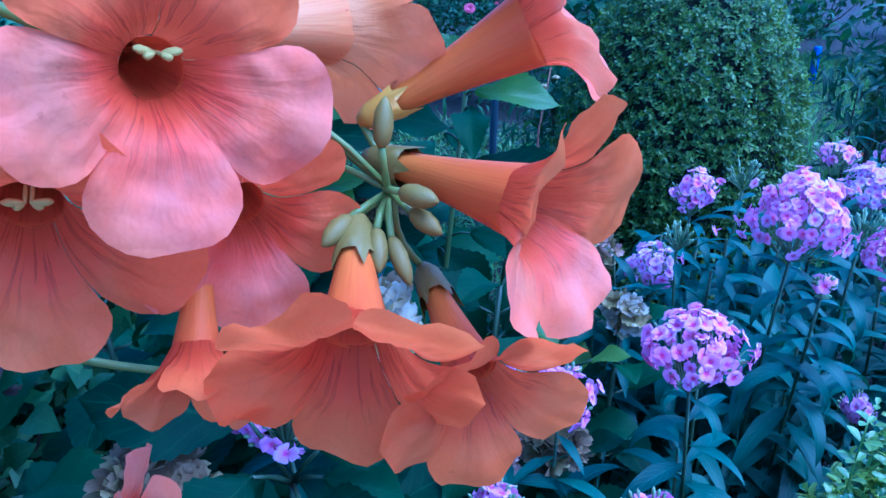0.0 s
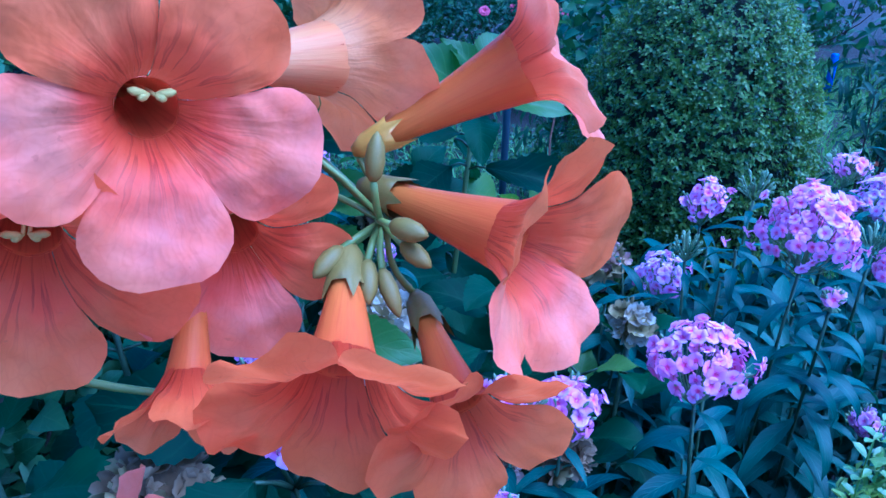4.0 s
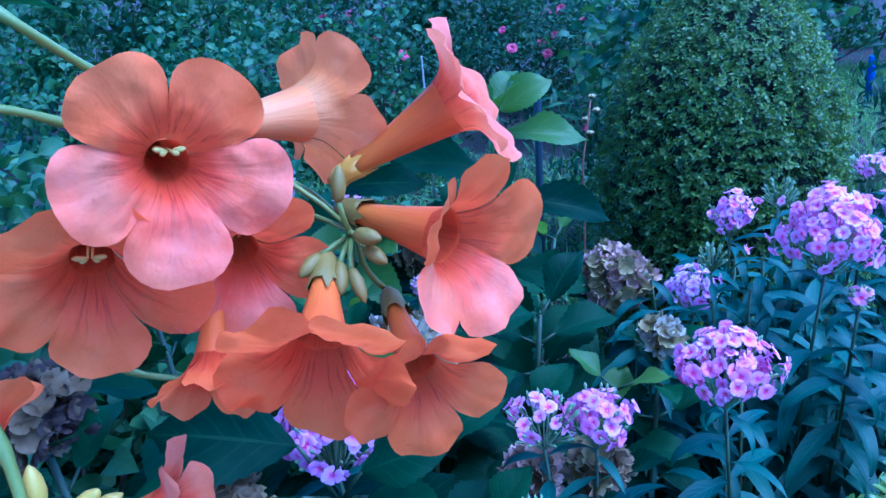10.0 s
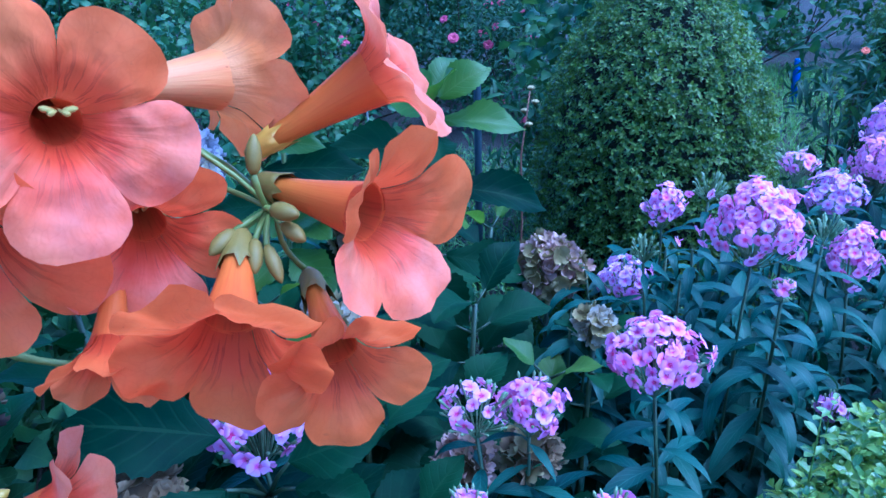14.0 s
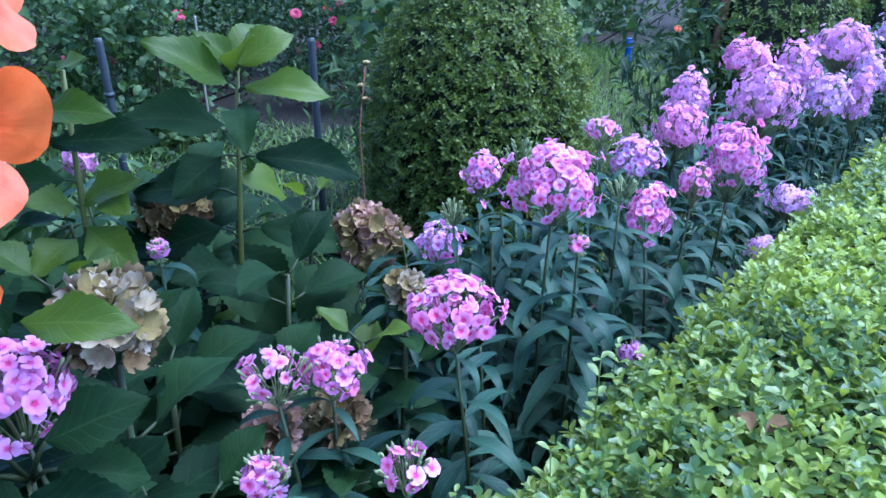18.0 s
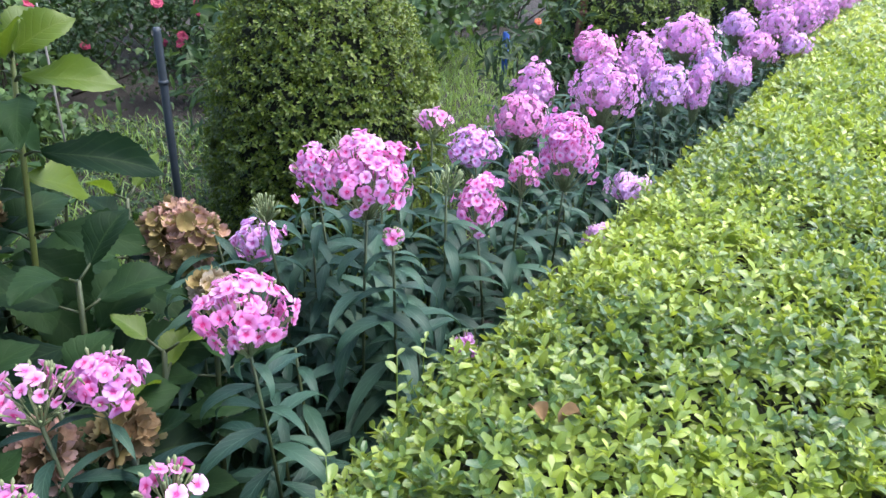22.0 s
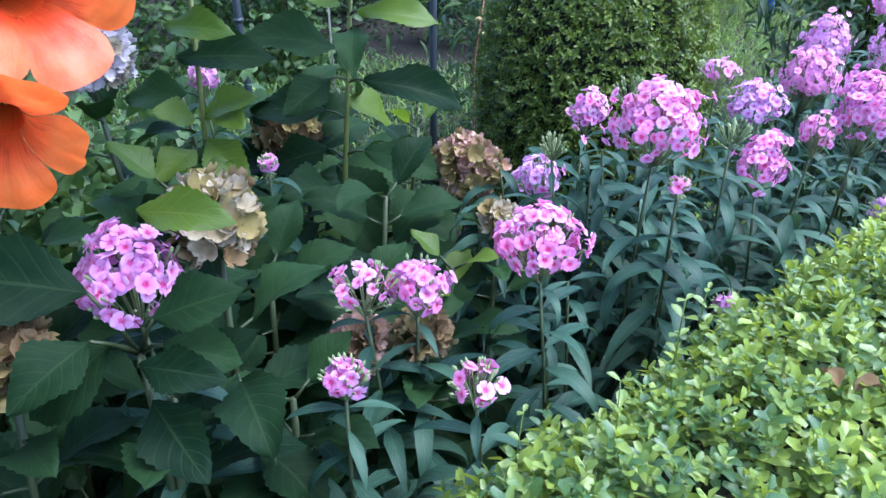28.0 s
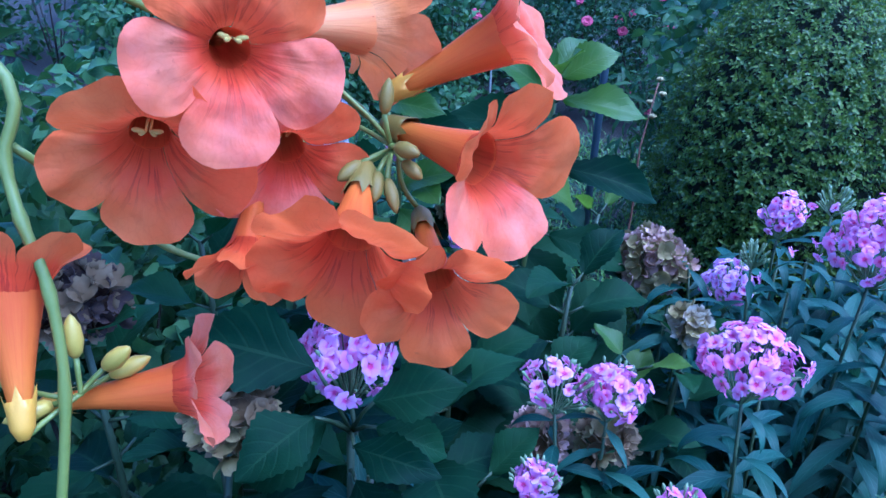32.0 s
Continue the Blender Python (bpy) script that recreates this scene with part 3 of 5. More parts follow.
# ---- phlox ----
def floret_data(r, petals=5, cup=0.12, wide=0.56, tube=0.9, seed=0):
    """A flat flower of r metres: petals round a sunken eye, uv v runs from the eye to the rim."""
    rng = random.Random(seed)
    verts, faces, uvs = [(0, 0, -0.10 * r)], [], [(0.5, 0.0)]
    even = cup, wide
    for p in range(petals):
        a = 2 * math.pi * p / petals
        k = len(verts)
        if seed:
            a += rng.uniform(-0.10, 0.10)
            cup, wide = even[0] + rng.uniform(-0.28, 0.30), even[1] * rng.uniform(0.86, 1.06)
        for rr, half, lift in ((0.18, 0.13, -0.02), (0.55, wide * 0.80, cup * 0.4), (0.82, wide * 0.92, cup * 0.6), (1.0, wide * 0.55, cup * 0.30)):
            for side in (-1, 1):
                x, y = rr * r, side * half * r
                verts.append((x * math.cos(a) - y * math.sin(a), x * math.sin(a) + y * math.cos(a), (lift + (0.05 if seed else 0.03) * side) * r))
                uvs.append((0.5 + 0.5 * side, rr))
        faces.append((0, k, k + 1))
        for n in range(3):
            faces.append((k + 2 * n, k + 2 * n + 2, k + 2 * n + 3, k + 2 * n + 1))
    if tube:
        k = len(verts)
        for z, rad in ((-0.10, 0.12), (-tube, 0.07)):
            for s in range(4):
                t = math.pi / 2 * s
                verts.append((rad * r * math.cos(t), rad * r * math.sin(t), z * r))
                uvs.append((0.5, 0.75))
        faces += [(k + s, k + (s + 1) % 4, k + 4 + (s + 1) % 4, k + 4 + s) for s in range(4)]
    return verts, faces, uvs


def tri_fan_fix(d):
    return d[0], [f if len(f) == 4 else (f[0], f[1], f[2], f[2]) for f in d[1]], d[2]


FLORETS = [floret_data(0.0125, cup=0.10 + 0.12 * k, wide=0.57, seed=k + 1) for k in range(4)]
FLORET_MESH = {key: [mesh("floret", *d[:2], M_FLORET[key], d[2]) for d in FLORETS] for key in ("pink", "mauve", "lilac")}
FLORET_FAR = floret_data(0.0135, tube=0, wide=0.52, seed=9)
PHLOX_LEAVES = [mesh("leaf", *leaf_data(0.115, 0.0245, 8, 1, 0.36, 0.35, dr, 0.02, 0, 0.9, i)[:2], M_PHLOX_LEAF, leaf_data(0.115, 0.0245, 8, 1, 0.36, 0.35, dr, 0.02, 0, 0.9, i)[2]) for i, dr in enumerate((0.9, 1.35, 1.8))]
PLANT = random.Random(17)


def leafy_stem(ob, foot, head, gap, low, size, clear=0.03, first=0.6):
    """A stem from foot to head with crossed pairs of lance-shaped leaves."""
    foot, head = Vector(foot), Vector(head)
    pts = bowed(foot, head, (PLANT.uniform(-0.03, 0.03), PLANT.uniform(-0.03, 0.03), 0))
    part("stem", tube_mesh("stem", [p - foot for p in pts], 0.0042, 0.0026, M_PHLOX_STEM), ob)
    z, turn, n = head.z - clear, PLANT.uniform(0, 3.1), 0
    while z > low:
        f = (z - foot.z) / (head.z - foot.z)
        at = foot.lerp(head, f) + (pts[3] - foot.lerp(head, 0.5)) * math.sin(math.pi * f)
        grow = size * min(1.0, first + 0.13 * n) * PLANT.uniform(0.85, 1.12)
        for side in (0, math.pi):
            a = turn + side + PLANT.uniform(-0.3, 0.3)
            rise = PLANT.uniform(-0.2, 0.4)
            out = Vector((math.cos(a), math.sin(a), rise))
            nrm = Vector((-math.cos(a) * rise, -math.sin(a) * rise, 1.0)) + Vector((PLANT.uniform(-0.2, 0.2), PLANT.uniform(-0.2, 0.2), 0))
            part("leaf", PHLOX_LEAVES[PLANT.randrange(3)], ob, basis(at, nrm, out, grow))
        turn += math.pi / 2 + PLANT.uniform(-0.2, 0.2)
        z -= gap * PLANT.uniform(0.85, 1.15)
        n += 1


def tone_key(tone):
    q = tone + PLANT.uniform(-0.22, 0.22)
    return "pink" if q < 0.33 else "mauve" if q < 0.66 else "lilac"


def phlox(x, y, z, wide, high, count, tone, kind):
    """A phlox plant whose domed flower head has its middle at x, y, z."""
    sort = {"near": "full domed", "far": "full domed", "sparse": "half-open"}[kind]
    hue = "bright pink" if tone < 0.33 else "mauve-pink" if tone < 0.66 else "pale lilac"
    foot = (x + PLANT.uniform(-0.05, 0.05), y + PLANT.uniform(0.0, 0.09), 0.0)
    text = "tall garden phlox with a %s %s flower head" % (sort, hue) if count else "tall garden phlox with a closed green bud head"
    ob = thing("phlox", *foot, text, "phlox", "phlox in the bed")
    a, b = max(0.012, wide * 0.465 - 0.002), max(0.010, high * (0.54 if kind != "far" else 0.60) - 0.002)
    neck = Vector((x, y, z - b * 1.0))
    leafy_stem(ob, foot, neck, 0.039 if kind != "far" else 0.055, 0.46 if kind != "far" else 0.62, 1.28, 0.02, 0.5)
    dirs = []
    r = 0.0125
    area = 4 * math.pi * (((a * a) ** 1.6 + 2 * (a * b) ** 1.6) / 3) ** (1 / 1.6)
    n = int(count * 2.5) if kind == "sparse" else max(count // 2, int((1.5 if kind == "near" else 2.5) * area * 0.8 / (math.pi * r * r)))
    for i in range(n):
        h = 1 - 1.5 * (i + 0.5) / n
        t = 2.39996 * i + PLANT.uniform(-0.3, 0.3)
        q = math.sqrt(max(0.0, 1 - h * h))
        dirs.append(Vector((q * math.cos(t), q * math.sin(t), h)))
    # the head is built of smaller tufts, each with its own reach
    tufts = []
    m = max(4, int(n / 8))
    for i in range(m):
        h = 1 - 1.45 * (i + 0.5) / m + PLANT.uniform(-0.15, 0.15)
        h = max(-0.8, min(1.0, h))
        t = 2.39996 * i + PLANT.uniform(-0.6, 0.6)
        q = math.sqrt(max(0.0, 1 - h * h))
        tufts.append((Vector((q * math.cos(t), q * math.sin(t), h)), PLANT.uniform(0.72, 1.22)))
    spread = 1.5 / math.sqrt(m)
    spots = []
    for i, d in enumerate(dirs):
        c, reach = max(tufts, key=lambda w: w[0].dot(d))
        near = math.exp(-((d - c).length / spread) ** 2)
        if near < 0.3 and PLANT.random() < 0.25:
            continue
        k = reach * (0.74 + 0.26 * near) + PLANT.uniform(-0.12, 0.10)
        if i % 11 == 7:
            k *= PLANT.uniform(1.15, 1.32)
        p = Vector((x + d.x * a * k, y + d.y * a * k, z + d.z * b * k))
        nrm = (Vector((d.x / a, d.y / a, d.z / b)).normalized() + (d - c) * 0.9 + Vector((PLANT.gauss(0, 0.25), PLANT.gauss(0, 0.25), PLANT.gauss(0.05, 0.22))))
        spots.append((p, nrm))
    twigs = []
    for p, nrm in spots[:: 1 if kind == "sparse" else 3]:
        inner = p - nrm.normalized() * 0.011
        twigs.append(tube_data(bowed(neck - Vector((0, 0, 0.01)), inner, (0, 0, -0.15 * b), 3), [0.0016, 0.0011, 0.0008, 0.0007], 4))
    # unopened buds between the florets
    for i in range(34 if kind == "sparse" else 16):
        t, h = PLANT.uniform(0, 6.283), PLANT.uniform(-0.5, 0.95)
        q = math.sqrt(1 - h * h)
        p = Vector((x + q * math.cos(t) * a * 0.9, y + q * math.sin(t) * a * 0.9, z + h * b * 0.9))
        way = (p - neck).normalized()
        tip = p + way * 0.010
        twigs.append(tube_data([p - way * 0.028, p - way * 0.012, p, p + way * 0.006, tip], [0.0012, 0.0009, 0.0012, 0.0024, 0.0004], 5))
    v, f, u = joined(twigs)
    base = Vector(foot)
    if kind == "far":
        core = part("flower_head", mesh("flower_head", [q - base for q in v], f, M_PEDICEL, u), ob)
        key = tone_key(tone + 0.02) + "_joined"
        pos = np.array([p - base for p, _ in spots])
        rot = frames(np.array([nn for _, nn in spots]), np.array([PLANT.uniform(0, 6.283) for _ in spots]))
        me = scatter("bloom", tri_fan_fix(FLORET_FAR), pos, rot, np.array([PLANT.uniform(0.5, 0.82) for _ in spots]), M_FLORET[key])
        tagged(part("bloom", me, ob), kind="stuff")
    else:
        core = part("flower_head", mesh("flower_head", [q - base for q in v], f, M_PEDICEL, u), ob)
        for p, nrm in spots:
            m = basis(p, nrm, (PLANT.gauss(0, 1), PLANT.gauss(0, 1), PLANT.gauss(0, 1)), PLANT.uniform(0.66, 0.98))
            part("floret", PLANT.choice(FLORET_MESH[tone_key(tone)]), core, m)
    return ob


phlox(-0.270, 0.812, 1.008, 0.138, 0.104, 46, 0.15, 'near')
phlox(-0.352, 1.175, 0.940, 0.100, 0.090, 34, 0.70, 'near')
phlox(-0.148, 1.120, 1.097, 0.174, 0.132, 75, 0.25, 'near')
phlox(-0.311, 1.476, 0.982, 0.105, 0.087, 34, 0.45, 'near')
phlox(-0.482, 0.673, 0.973, 0.105, 0.067, 9, 0.20, 'sparse')
phlox(-0.421, 0.712, 0.968, 0.094, 0.080, 20, 0.30, 'near')
phlox(-0.452, 0.544, 0.928, 0.065, 0.050, 9, 0.45, 'sparse')
phlox(-0.292, 0.570, 0.940, 0.072, 0.056, 6, 0.10, 'sparse')
phlox(0.029, 1.225, 0.701, 0.070, 0.063, 14, 0.80, 'near')
phlox(-0.100, 1.073, 1.008, 0.024, 0.022, 2, 0.10, 'sparse')
phlox(0.041, 1.654, 0.975, 0.121, 0.114, 40, 0.75, 'near')
phlox(0.050, 1.393, 0.939, 0.111, 0.128, 40, 0.20, 'near')
phlox(0.139, 1.432, 0.997, 0.076, 0.082, 12, 0.15, 'sparse')
phlox(0.267, 1.684, 0.975, 0.154, 0.181, 60, 0.35, 'near')
phlox(0.170, 1.926, 0.974, 0.152, 0.137, 50, 0.50, 'far')
phlox(0.231, 2.172, 1.006, 0.142, 0.134, 45, 0.55, 'far')
phlox(-0.055, 1.555, 1.072, 0.100, 0.069, 9, 0.40, 'sparse')
phlox(0.484, 1.886, 0.802, 0.134, 0.084, 40, 0.85, 'far')
phlox(0.480, 2.614, 1.049, 0.195, 0.117, 45, 0.40, 'far')
phlox(0.433, 2.145, 1.010, 0.213, 0.172, 60, 0.45, 'far')
phlox(0.641, 2.614, 1.005, 0.175, 0.175, 45, 0.50, 'far')
phlox(0.709, 2.485, 0.949, 0.159, 0.149, 45, 0.50, 'far')
phlox(0.855, 2.600, 0.918, 0.101, 0.185, 36, 0.60, 'far')
phlox(0.907, 2.997, 1.035, 0.251, 0.164, 50, 0.55, 'far')
phlox(0.965, 2.858, 0.962, 0.147, 0.147, 40, 0.60, 'far')
phlox(1.071, 2.856, 0.928, 0.130, 0.105, 36, 0.65, 'far')
phlox(0.359, 1.631, 0.769, 0.095, 0.061, 24, 0.90, 'far')
phlox(1.241, 3.374, 1.036, 0.157, 0.121, 34, 0.60, 'far')
phlox(1.129, 2.985, 0.915, 0.126, 0.115, 34, 0.60, 'far')
phlox(1.309, 3.282, 0.958, 0.174, 0.137, 36, 0.55, 'far')
phlox(1.524, 3.640, 1.013, 0.191, 0.164, 36, 0.60, 'far')
phlox(1.270, 3.427, 1.032, 0.154, 0.116, 34, 0.50, 'far')
phlox(1.834, 4.070, 0.989, 0.213, 0.213, 36, 0.60, 'far')
phlox(1.608, 3.600, 0.929, 0.164, 0.109, 30, 0.65, 'far')
phlox(2.154, 4.515, 0.994, 0.184, 0.184, 34, 0.55, 'far')
phlox(2.514, 5.069, 0.996, 0.187, 0.168, 30, 0.60, 'far')
phlox(1.706, 4.215, 1.061, 0.187, 0.125, 30, 0.55, 'far')
phlox(2.194, 4.870, 1.044, 0.215, 0.143, 30, 0.50, 'far')
phlox(2.844, 5.510, 0.994, 0.162, 0.121, 24, 0.60, 'far')
phlox(-0.640, 0.438, 1.100, 0.134, 0.106, 46, 0.45, 'near')
phlox(-1.019, 1.103, 1.096, 0.068, 0.056, 26, 0.70, 'far')
phlox(-0.780, 0.933, 1.014, 0.032, 0.027, 5, 0.40, 'sparse')


# heads that are still in bud
phlox(-0.222, 1.394, 1.059, 0.070, 0.060, 0, 0.5, 'sparse')
phlox(-0.018, 1.321, 1.016, 0.075, 0.060, 0, 0.5, 'sparse')
phlox(-0.319, 1.123, 1.028, 0.050, 0.050, 0, 0.5, 'sparse')

# flowerless shoots that fill the bed up to the hedge
for i in range(96):
    s = 0.25 + 4.2 * (i / 96) ** 1.15 + PLANT.uniform(-0.06, 0.06)
    w = -0.17 - 0.40 * PLANT.random()
    p = HEDGE @ Vector((w, s, 0))
    top = 0.64 + 0.34 * min(1.0, (-w - 0.14) / 0.28) + PLANT.uniform(-0.06, 0.03) - 0.04 * (s > 2.5)
    ob = thing("phlox", p.x, p.y, 0, "leafy phlox shoot without flowers in the bed", "phlox", "phlox in the bed")
    leafy_stem(ob, (p.x, p.y, 0), (p.x + PLANT.uniform(-0.05, 0.05), p.y + PLANT.uniform(-0.05, 0.03), top), 0.040, 0.47, 1.28, 0.0, 0.6)

# ---- hydrangea ----
HYD = []
for i, dr in enumerate((0.35, 0.7, 1.05, 1.4)):
    d = leaf_data(0.155, 0.100, 24, 3, 0.42, 0.30, dr, 0.07, 0.050, 0.85, 40 + i)
    HYD.append((mesh("leaf", d[0], d[1], M_HYD_LEAF, d[2]), mesh("leaf", d[0], d[1], M_HYD_YOUNG, d[2])))

def sepal_data(r, petals=4):
    """A papery four-lobed floret: each lobe a rounded shell with a rolled rim."""
    rng = random.Random(4)
    verts, faces, uvs = [], [], []
    for p in range(petals):
        a = 2 * math.pi * p / petals + rng.uniform(-0.15, 0.15)
        k = len(verts)
        curl = rng.uniform(0.2, 0.75)
        for rr, half in ((0.04, 0.06), (0.30, 0.40), (0.60, 0.60), (0.85, 0.52), (1.0, 0.20)):
            for q in (-1.0, -0.4, 0.4, 1.0):
                x, y = rr * r, q * half * r
                lift = (curl * rr * rr + 0.35 * q * q * rr + 0.06 * math.sin(5 * q + 9 * rr + p)) * r
                verts.append((x * math.cos(a) - y * math.sin(a), x * math.sin(a) + y * math.cos(a), lift))
                uvs.append((0.5 + 0.5 * q, rr))
        for j in range(4):
            for i in range(3):
                faces.append((k + 4 * j + i, k + 4 * j + 4 + i, k + 4 * j + 5 + i, k + 4 * j + 1 + i))
    return verts, faces, uvs


SEPAL = sepal_data(0.0165)
SEPAL_MESH = {key: mesh("floret", SEPAL[0], SEPAL[1], m, SEPAL[2]) for key, m in (("pink", M_DRY_PINK), ("olive", M_DRY_OLIVE), ("brown", M_DRY_BROWN), ("dark", M_DRY_DARK), ("cream", M_DRY_CREAM), ("lilac", M_DRY_LILAC))}
SHRUB = random.Random(29)


def mophead(ob, centre, wide, keys, n):
    """A faded ball of four-petalled florets on its branching stalks."""
    c = Vector(centre)
    r = wide / 2
    twigs = []
    spots = []
    for i in range(n):
        h = 1 - 1.85 * (i + 0.5) / n
        t = 2.39996 * i + SHRUB.uniform(-0.2, 0.2)
        q = math.sqrt(max(0, 1 - h * h))
        d = Vector((q * math.cos(t), q * math.sin(t), h * 0.95))
        spots.append((c + d * r * SHRUB.uniform(0.66, 1.0) * (1 + 0.25 * noise.noise(d * 1.7 + c * 9)), d))
        if i % 3 == 0:
            twigs.append(tube_data(bowed(c - Vector((0, 0, r * 0.8)), c + d * r * 0.8, (0, 0, 0.1 * r), 3), [0.002, 0.0016, 0.0013, 0.001], 4))
    v, f, u = joined(twigs)
    base = PLACES[ob].to_translation()
    head = part("flower_head", mesh("flower_head", [q - base for q in v], f, M_DRY_STALK, u), ob, None, "faded papery mophead")
    for p, d in spots:
        tilt = d + Vector((SHRUB.gauss(0, 0.5), SHRUB.gauss(0, 0.5), SHRUB.gauss(0.3, 0.4)))
        part("floret", SEPAL_MESH[SHRUB.choice(keys)], head, basis(p, tilt, (SHRUB.gauss(0, 1), SHRUB.gauss(0, 1), SHRUB.gauss(0, 1)), SHRUB.uniform(0.75, 1.15)))
    return head


def hydrangea(foot, tip, low, gap, size, young, label, turn=0.3, head=None, axis=None):
    ob = thing("hydrangea", *foot, label, "hydrangea", "hydrangea shrubs")
    foot, tip = Vector(foot), Vector(tip)
    pts = bowed(foot, tip, (SHRUB.uniform(-0.03, 0.03), SHRUB.uniform(-0.03, 0.03), 0))
    part("stem", tube_mesh("stem", [p - foot for p in pts], 0.0075, 0.0045, M_HYD_STEM, 8), ob)
    z, n = tip.z - 0.004, 0
    while z > low:
        f = (z - foot.z) / (tip.z - foot.z)
        at = foot.lerp(tip, f) + (pts[3] - foot.lerp(tip, 0.5)) * math.sin(math.pi * f)
        grow = size * min(1.0, 0.62 + 0.14 * n) * SHRUB.uniform(0.9, 1.1)
        for side in (0, math.pi):
            a = turn + side + SHRUB.uniform(-0.2, 0.2)
            if axis is not None:
                a = axis + (0.0 if n % 2 else 0.72) + side + SHRUB.uniform(-0.25, 0.25)
            rise = 0.8 - 0.2 * n if n < 4 else SHRUB.uniform(-0.25, 0.2)
            out = Vector((math.cos(a), math.sin(a), rise)).normalized()
            end = at + out * 0.035
            stalk = tube_mesh("leaf_stalk", [at - foot, at.lerp(end, 0.5) - foot, end - foot], 0.0028, 0.002, M_HYD_STEM, 5)
            part("leaf_stalk", stalk, ob)
            nrm = Vector((-math.cos(a) * rise, -math.sin(a) * rise, 1.0)) + Vector((SHRUB.uniform(-0.25, 0.25), SHRUB.uniform(-0.25, 0.25), 0))
            if axis is not None:
                nrm += Vector((0.2, -0.32, 0))
            me = HYD[min(3, max(0, n - 1 + SHRUB.randrange(2))) if axis is None else 1 + SHRUB.randrange(2)][1 if n < young else 0]
            part("leaf", me, ob, basis(end - out * 0.004, nrm, out, grow))
        turn += math.pi / 2 + SHRUB.uniform(-0.15, 0.15)
        z -= gap * SHRUB.uniform(0.85, 1.15)
        n += 1
    if head:
        mophead(ob, *head)
    return ob


def broad_leaf(plant, root, tip, young, width=1.0):
    """One toothed leaf from its stalk's end to its tip, its face turned up and to the open side."""
    root, tip = Vector(root), Vector(tip)
    way = tip - root
    face = Vector((0.30, -0.55, 0.78)) + Vector((SHRUB.uniform(-0.15, 0.15), SHRUB.uniform(-0.15, 0.15), 0))
    m = basis(root, face - way.normalized() * face.dot(way.normalized()), way, way.length / 0.148)
    part("leaf", HYD[SHRUB.randrange(2)][1 if young else 0], plant, m @ Matrix.Diagonal((width, 1, 1, 1)))
    top = PLACES[plant].to_translation()
    at = plant_axis(plant, root.z - 0.012)
    part("leaf_stalk", tube_mesh("leaf_stalk", [at - top, at.lerp(root, 0.55) + Vector((0, 0, 0.004)) - top, root - top], 0.0028, 0.002, M_HYD_STEM, 5), plant)


AXES = {}


def plant_axis(plant, z):
    """The point of a plant's stem at a height."""
    a, b = AXES[plant]
    return a.lerp(b, max(0.0, min(1.0, (z - a.z) / (b.z - a.z))))


def leafless(foot, tip, label, mat=M_HYD_STEM_FRESH):
    """An upright hydrangea shoot, whose leaves are set one by one."""
    ob = thing("hydrangea", *foot, label, "hydrangea", "hydrangea shrubs")
    AXES[ob] = Vector(foot), Vector(tip)
    pts = [Vector(foot).lerp(Vector(tip), k / 6) for k in range(7)]
    part("stem", tube_mesh("stem", [p - Vector(foot) for p in pts], 0.0080, 0.0042, mat, 8), ob)
    return ob


tall = leafless((-0.800, 1.060, 0.0), (-0.690, 1.122, 1.285), "hydrangea shoot with upright stem and fresh green leaves")
broad_leaf(tall, (-0.677, 1.106, 1.282), (-0.600, 1.136, 1.340), 1, 1.10)
broad_leaf(tall, (-0.690, 1.122, 1.286), (-0.675, 1.186, 1.351), 1, 0.95)
broad_leaf(tall, (-0.694, 1.110, 1.270), (-0.640, 1.060, 1.345), 1, 0.90)
broad_leaf(tall, (-0.690, 1.116, 1.276), (-0.735, 1.090, 1.345), 1, 0.80)
broad_leaf(tall, (-0.684, 1.110, 1.215), (-0.640, 1.000, 1.190), 0, 0.80)
broad_leaf(tall, (-0.702, 1.104, 1.252), (-0.780, 1.017, 1.338), 1, 0.85)
broad_leaf(tall, (-0.674, 1.108, 1.244), (-0.536, 1.136, 1.238), 1, 0.80)
broad_leaf(tall, (-0.718, 1.107, 1.178), (-0.832, 0.990, 1.232), 0, 0.80)
broad_leaf(tall, (-0.666, 1.101, 1.125), (-0.488, 1.150, 1.100), 0, 0.66)
broad_leaf(tall, (-0.719, 1.072, 1.131), (-0.761, 0.982, 1.095), 0, 1.05)
broad_leaf(tall, (-0.676, 1.107, 0.985), (-0.523, 1.120, 0.969), 0, 0.90)
broad_leaf(tall, (-0.731, 1.123, 1.163), (-0.720, 1.219, 1.065), 0, 1.00)
broad_leaf(tall, (-0.717, 1.130, 1.073), (-0.662, 1.228, 1.013), 1, 1.00)
broad_leaf(tall, (-0.754, 1.111, 1.056), (-0.899, 1.079, 1.061), 0, 1.00)
broad_leaf(tall, (-0.732, 1.077, 0.915), (-0.768, 0.967, 0.956), 0, 1.15)
broad_leaf(tall, (-0.725, 1.070, 0.908), (-0.658, 1.003, 0.856), 0, 1.20)
broad_leaf(tall, (-0.730, 1.089, 0.862), (-0.625, 1.066, 0.774), 0, 1.00)
broad_leaf(tall, (-0.764, 1.060, 0.839), (-0.827, 0.936, 0.836), 0, 1.00)
broad_leaf(tall, (-0.742, 1.117, 0.942), (-0.637, 1.128, 0.836), 0, 1.00)
broad_leaf(tall, (-0.760, 1.119, 0.975), (-0.880, 1.078, 0.940), 0, 1.00)
fresh = leafless((-0.980, 0.925, 0.0), (-0.904, 0.965, 1.295), "hydrangea shoot with fresh yellow-green top leaves")
broad_leaf(fresh, (-0.911, 0.961, 1.293), (-0.854, 0.946, 1.322), 1, 0.90)
